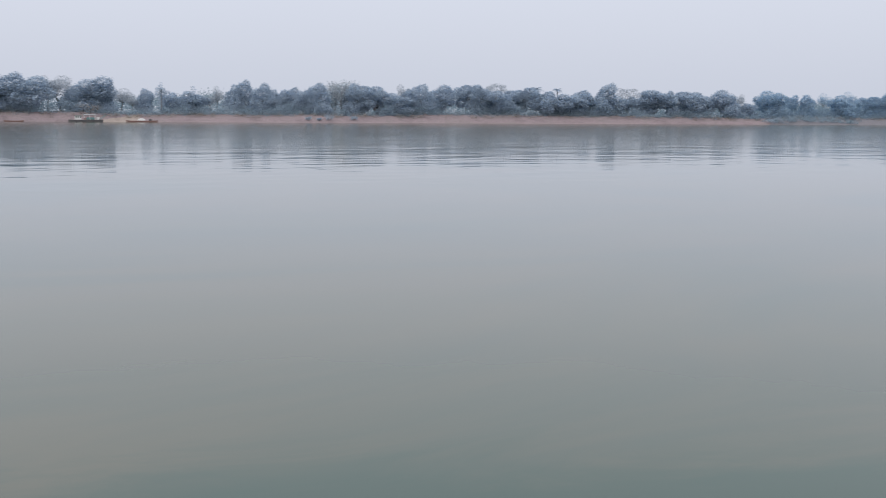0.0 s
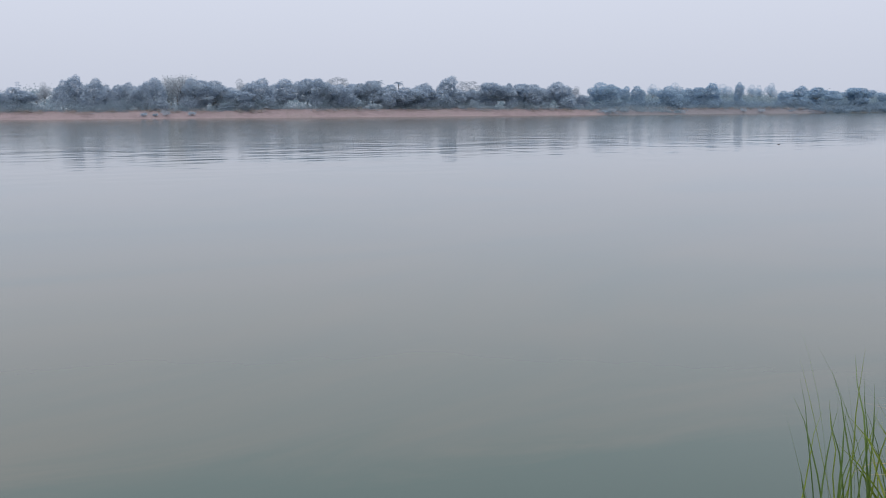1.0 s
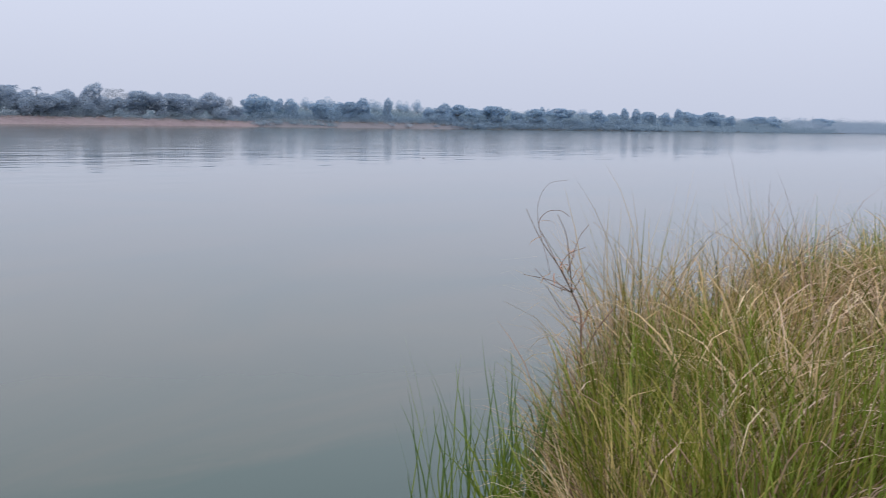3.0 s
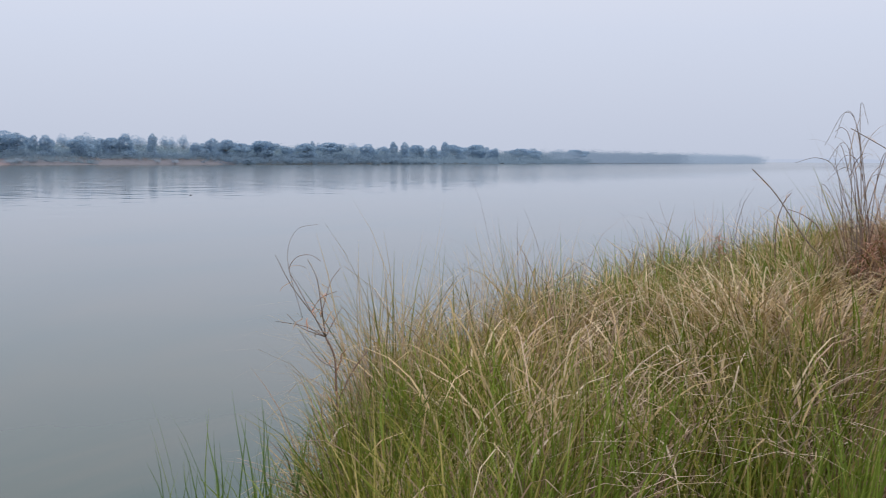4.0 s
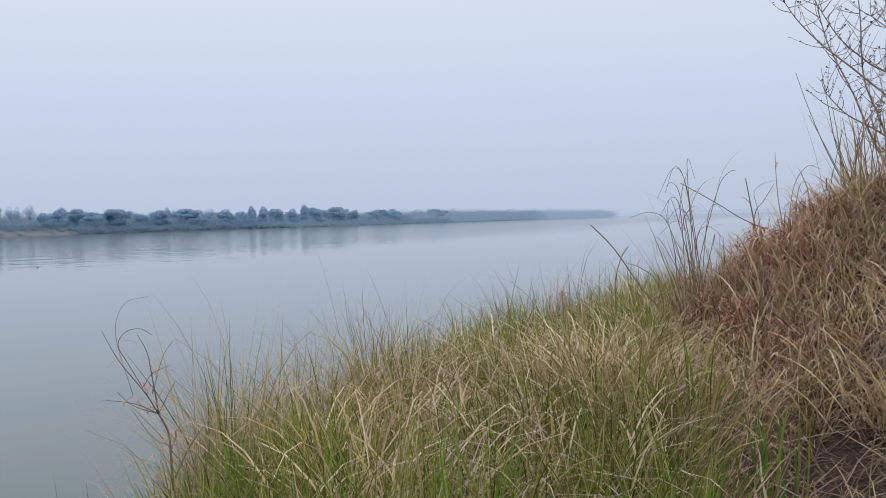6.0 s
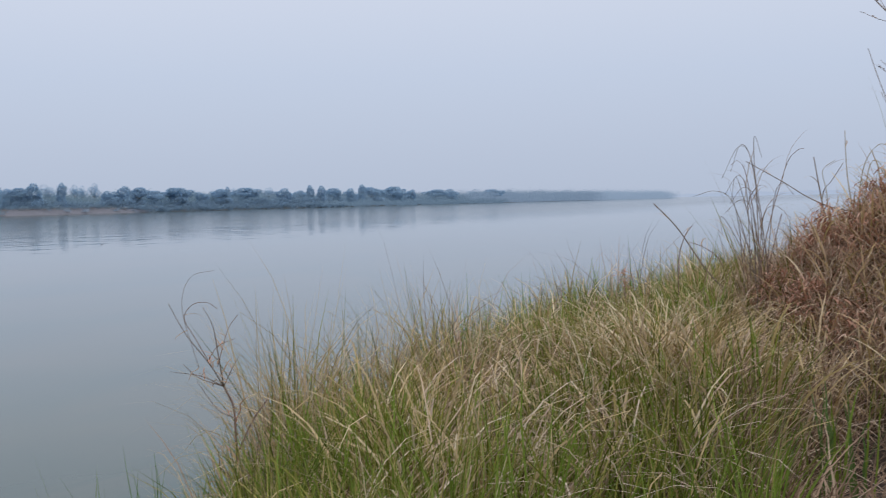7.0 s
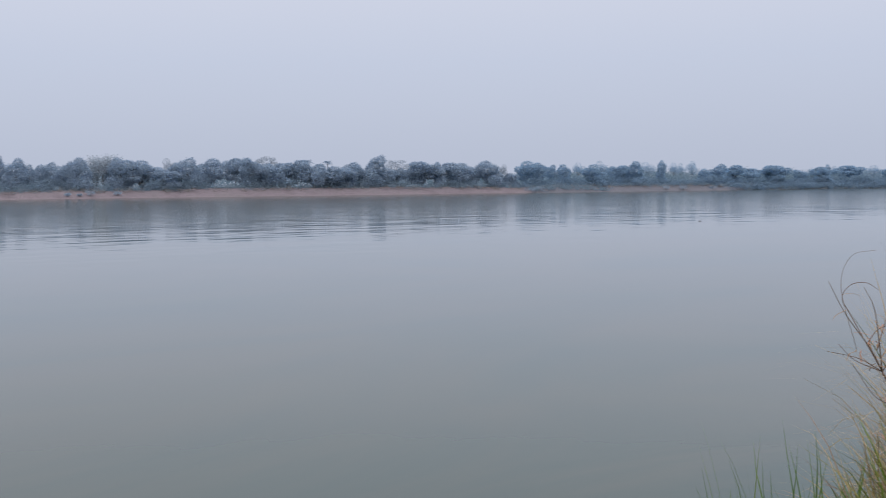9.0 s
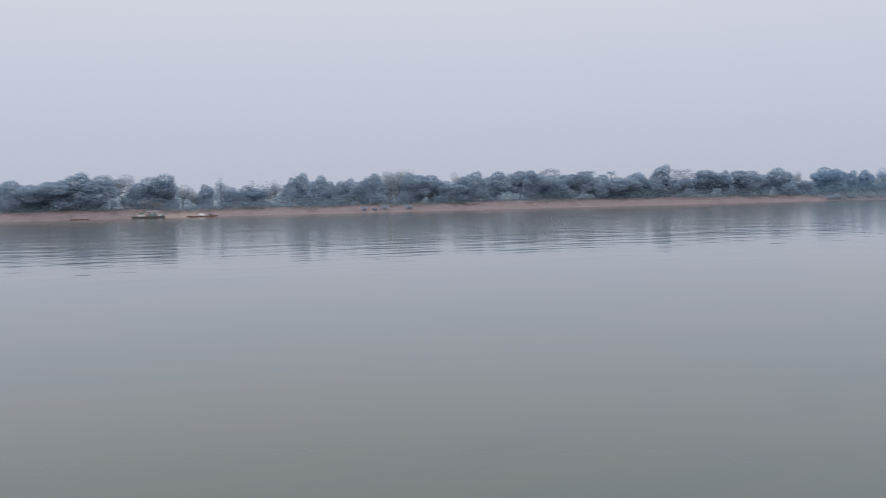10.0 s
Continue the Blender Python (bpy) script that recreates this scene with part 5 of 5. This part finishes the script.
def box_part(name, parent, material, x0, x1, y0, y1, z0, z1, bevel=0.0, label=""):
    bm = bmesh.new()
    box_bm(bm, x0, x1, y0, y1, z0, z1, bevel)
    return part(name, bm, material, parent, label)


def hull_part(parent, length, beam, depth, material, rake):
    """A flat river hull with raked, upturned ends."""
    bm = bmesh.new()
    rings = []
    for s in np.linspace(0, 1, 13):
        end = abs(2 * s - 1) ** 3
        x = (s - 0.5) * length
        half = beam / 2 * (1 - 0.45 * end)
        low, high = -0.25 + rake * end, depth + 0.35 * rake * end
        rings.append([bm.verts.new((x, y, z)) for y, z in ((-half, high), (-half * 0.85, low), (half * 0.85, low), (half, high), (half * 0.9, high - 0.02), (-half * 0.9, high - 0.02))])
    for a, b in zip(rings, rings[1:]):
        for k in range(6):
            bm.faces.new((a[k], a[(k + 1) % 6], b[(k + 1) % 6], b[k]))
    bm.faces.new(rings[0][::-1])
    bm.faces.new(rings[-1])
    bmesh.ops.recalc_face_normals(bm, faces=bm.faces)
    return part("hull", bm, material, parent)


def ferry():
    t = tagged(new("ferry_boat"), "small grey river ferry with white cabin moored at the bank", "boat")
    t.matrix_basis = pose(6.8, 418.0, 0.0, 0, 0, 3)
    hull_part(t, 12.5, 3.6, 0.75, HULL, 0.35)
    box_part("deck", t, HUT_WALL, -5.2, 5.2, -1.5, 1.5, 0.74, 0.82, 0.02, "grey-white deck")
    cabin = box_part("cabin", t, WHITE_PAINT, -3.9, -1.6, -1.1, 1.1, 0.82, 2.45, 0.05)
    for x in (-3.7, -2.95, -2.2):
        box_part("window", cabin, DARK_GLASS, x, x + 0.45, -1.13, -1.07, 1.55, 2.15)
    box_part("cabin_roof", t, ROOF_TIN, -4.2, -1.3, -1.35, 1.35, 2.45, 2.55, 0.03)
    for x in (-0.6, 1.4, 3.4):
        for y in (-1.25, 1.25):
            box_part("post", t, WHITE_PAINT, x - 0.05, x + 0.05, y - 0.05, y + 0.05, 0.82, 2.5)
    bm = bmesh.new()
    a = [bm.verts.new((x, y, z)) for x in (-0.9, 3.7) for y, z in ((-1.5, 2.5), (0, 2.95), (1.5, 2.5), (1.5, 2.56), (0, 3.02), (-1.5, 2.56))]
    for k in range(6):
        bm.faces.new((a[k], a[(k + 1) % 6], a[6 + (k + 1) % 6], a[6 + k]))
    bm.faces.new(a[:6])
    bm.faces.new(a[6:])
    bmesh.ops.recalc_face_normals(bm, faces=bm.faces)
    part("canopy", bm, ROOF_TIN, t)
    box_part("tarpaulin", t, TEAL, 0.2, 3.2, -1.2, 1.2, 0.82, 1.7, 0.2, "teal tarpaulin over cargo")
    bm = bmesh.new()
    bmesh.ops.create_cube(bm, size=1.0, matrix=Matrix.Translation((6.1, 0, 1.7)) @ Matrix.Rotation(radians(-38), 4, "Y") @ Matrix.Diagonal((3.2, 2.2, 0.12, 1)))
    part("loading_ramp", bm, TEAL, t, "raised teal loading ramp")
    box_part("crate", t, WHITE_PAINT, 3.9, 4.9, -0.9, 0.5, 0.82, 1.75, 0.06, "white-painted deck crate")
    box_part("crate", t, HULL_RED, -0.8, 0.0, -1.2, 0.2, 0.82, 1.4, 0.05, "faded red deck crate")
    for x in (-4.9, 5.0):
        box_part("bollard", t, HULL, x - 0.1, x + 0.1, -1.4, -1.2, 0.8, 1.15, 0.02)


def long_boat():
    t = tagged(new("long_boat"), "low red-brown wooden boat with white bundle aboard", "boat")
    t.matrix_basis = pose(27.4, 418.6, 0.0, 0, 0, -4)
    hull_part(t, 12.0, 1.9, 0.5, HULL_RED, 0.5)
    for x in (-3.5, -1.2, 1.2, 3.5):
        box_part("thwart", t, CANE, x - 0.12, x + 0.12, -0.8, 0.8, 0.45, 0.5)
    bm = bmesh.new()
    bmesh.ops.create_icosphere(bm, subdivisions=3, radius=1.0, matrix=Matrix.Translation((-0.2, 0, 0.7)) @ Matrix.Diagonal((1.5, 0.75, 0.7, 1)))
    for v in bm.verts:
        v.co += Vector((0, 0, 0.1)) * noise.noise(v.co * 2)
    part("bundle", bm, WHITE_PAINT, t, "white covered bundle", True)
    box_part("engine", t, HULL, 2.6, 3.6, -0.35, 0.35, 0.5, 1.25, 0.08, "dark outboard engine block")
    stem("shaft", [(3.5, 0, 1.1), (4.8, 0, 0.7), (6.3, 0, 0.1)], 0.05, 0.03, HULL, t)


def skiff():
    t = tagged(new("skiff"), "tiny dark empty skiff drawn up at the bank", "boat")
    t.matrix_basis = pose(-18.5, 419.2, 0.0, 0, 0, 2)
    hull_part(t, 7.0, 1.2, 0.35, HULL_RED, 0.4)
    for x in (-1.6, 0, 1.6):
        box_part("thwart", t, CANE, x - 0.1, x + 0.1, -0.5, 0.5, 0.3, 0.35)


ferry()
long_boat()
skiff()


def house(x, y, length, depth, turn, label):
    t = tagged(new("house"), label, "house")
    z = float(ground_height(x, y))
    t.matrix_basis = pose(x, y, z - 0.1, 0, 0, turn)
    l, d = length / 2, depth / 2
    for px in (-l + 0.3, 0, l - 0.3):
        for py in (-d + 0.3, d - 0.3):
            box_part("post", t, BARK, px - 0.12, px + 0.12, py - 0.12, py + 0.12, 0, 1.9)
    walls = box_part("wall", t, HUT_WALL, -l, l, -d, d, 1.9, 4.4)
    for px in (-l * 0.55, l * 0.45):
        w = box_part("window", walls, DARK_GLASS, px - 0.45, px + 0.45, -d - 0.03, -d + 0.03, 2.9, 3.9)
        box_part("sill", t, BARK, px - 0.55, px + 0.55, -d - 0.1, -d + 0.02, 2.82, 2.9)
    box_part("door", t, BARK, -0.4, 0.4, -d - 0.04, -d + 0.02, 1.95, 3.95)
    bm = bmesh.new()
    prof = ((-d - 0.7, 4.2), (0, 5.9), (d + 0.7, 4.2), (d + 0.7, 4.3), (0, 6.02), (-d - 0.7, 4.3))
    a = [bm.verts.new((px, py, pz)) for px in (-l - 0.5, l + 0.5) for py, pz in prof]
    for k in range(6):
        bm.faces.new((a[k], a[(k + 1) % 6], a[6 + (k + 1) % 6], a[6 + k]))
    bm.faces.new(a[:6])
    bm.faces.new(a[6:])
    bmesh.ops.recalc_face_normals(bm, faces=bm.faces)
    part("roof", bm, ROOF_TIN, t)


house(255, 441.5, 6.0, 4.5, 12, "small white stilt house with tin roof among trees")
house(215, 441.5, 5.0, 4.0, -8, "small pale stilt house with tin roof among trees")
house(129, 441, 3.5, 3.0, 5, "tiny pale hut with tin roof among trees")


def bush(x, y, size, label, seed, leaf=HAZED_LEAF):
    t = tagged(new("bush"), label, "bush", "bushes at the far waterline")
    z = float(ground_height(x, y))
    t.location = (x, y, z)
    rng = np.random.RandomState(seed)
    verts, faces = [], []
    ends = []
    for k in range(7):
        a = k * 0.9 + rng.uniform(0, 0.5)
        e = (size * 0.55 * math.cos(a), size * 0.4 * math.sin(a), size * rng.uniform(0.35, 0.75))
        ends.append(e)
        tube(verts, faces, [(0, 0, -0.1), (e[0] * 0.4, e[1] * 0.4, e[2] * 0.6), e], [0.05, 0.035, 0.015], 5)
    mesh_object("stems", verts, faces, BARK, t)
    c = np.concatenate([np.array(e) + rng.normal(size=(70, 3)) * size * np.array([0.2, 0.2, 0.14]) for e in ends])
    c[:, 2] = np.maximum(c[:, 2], 0.05)
    v, f = leaf_quads(c, rng.uniform(0.25, 0.5, len(c)), rng, 0.2)
    quad_object("leaves", v, f, leaf, t)


for n, (x, s) in enumerate(((93.5, 1.6), (102.3, 2.6), (113.0, 2.0), (98.0, 1.2), (322, 2.4), (327, 2.8), (416, 2.6), (430, 3.0))):
    bush(x, 421.2 + 0.3 * (n % 3), s, "dark green bush at the foot of the earth bank", 70 + n)


bush(8.5, 428.0, 5.5, "dry brown bush above the moored ferry", 91, STRAW_FAR)


def floating_branch():
    t = tagged(new("floating_branch"), "short dark branch floating on the river", "driftwood")
    t.location = (73.8, 70.3, 0.0)
    stem("stick", [(-0.16, 0, 0.0), (0, 0.02, 0.02), (0.17, -0.01, 0.005)], 0.03, 0.018, HULL, t)
    stem("knot", [(0, 0.02, 0.015), (0.02, 0.01, 0.07), (0.05, 0.01, 0.1)], 0.02, 0.009, HULL, t)


floating_branch()


# ---- faint shore on the horizon where the river opens out ----
def distant_shore():
    rng = np.random.RandomState(77)
    n = 9000
    x = rng.uniform(3900, 4700, n)
    y = rng.uniform(-250, 900, n)
    z = rng.uniform(0, 1, n) * (13 + 5 * wave(y * 0.02, x * 0.001, 0.3))
    v, f = leaf_quads(np.stack([x, y, z], 1), rng.uniform(6, 14, n), rng, 0.2)
    m, nodes, links, bsdf = shader("haze_glow_distance")
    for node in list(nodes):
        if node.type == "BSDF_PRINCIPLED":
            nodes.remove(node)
    # the haze over this shore is painted as plain emission
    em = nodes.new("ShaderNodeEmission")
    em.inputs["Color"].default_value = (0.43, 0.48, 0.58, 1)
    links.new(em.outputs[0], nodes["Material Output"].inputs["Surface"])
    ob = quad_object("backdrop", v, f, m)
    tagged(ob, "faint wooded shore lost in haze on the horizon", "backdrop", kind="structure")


distant_shore()
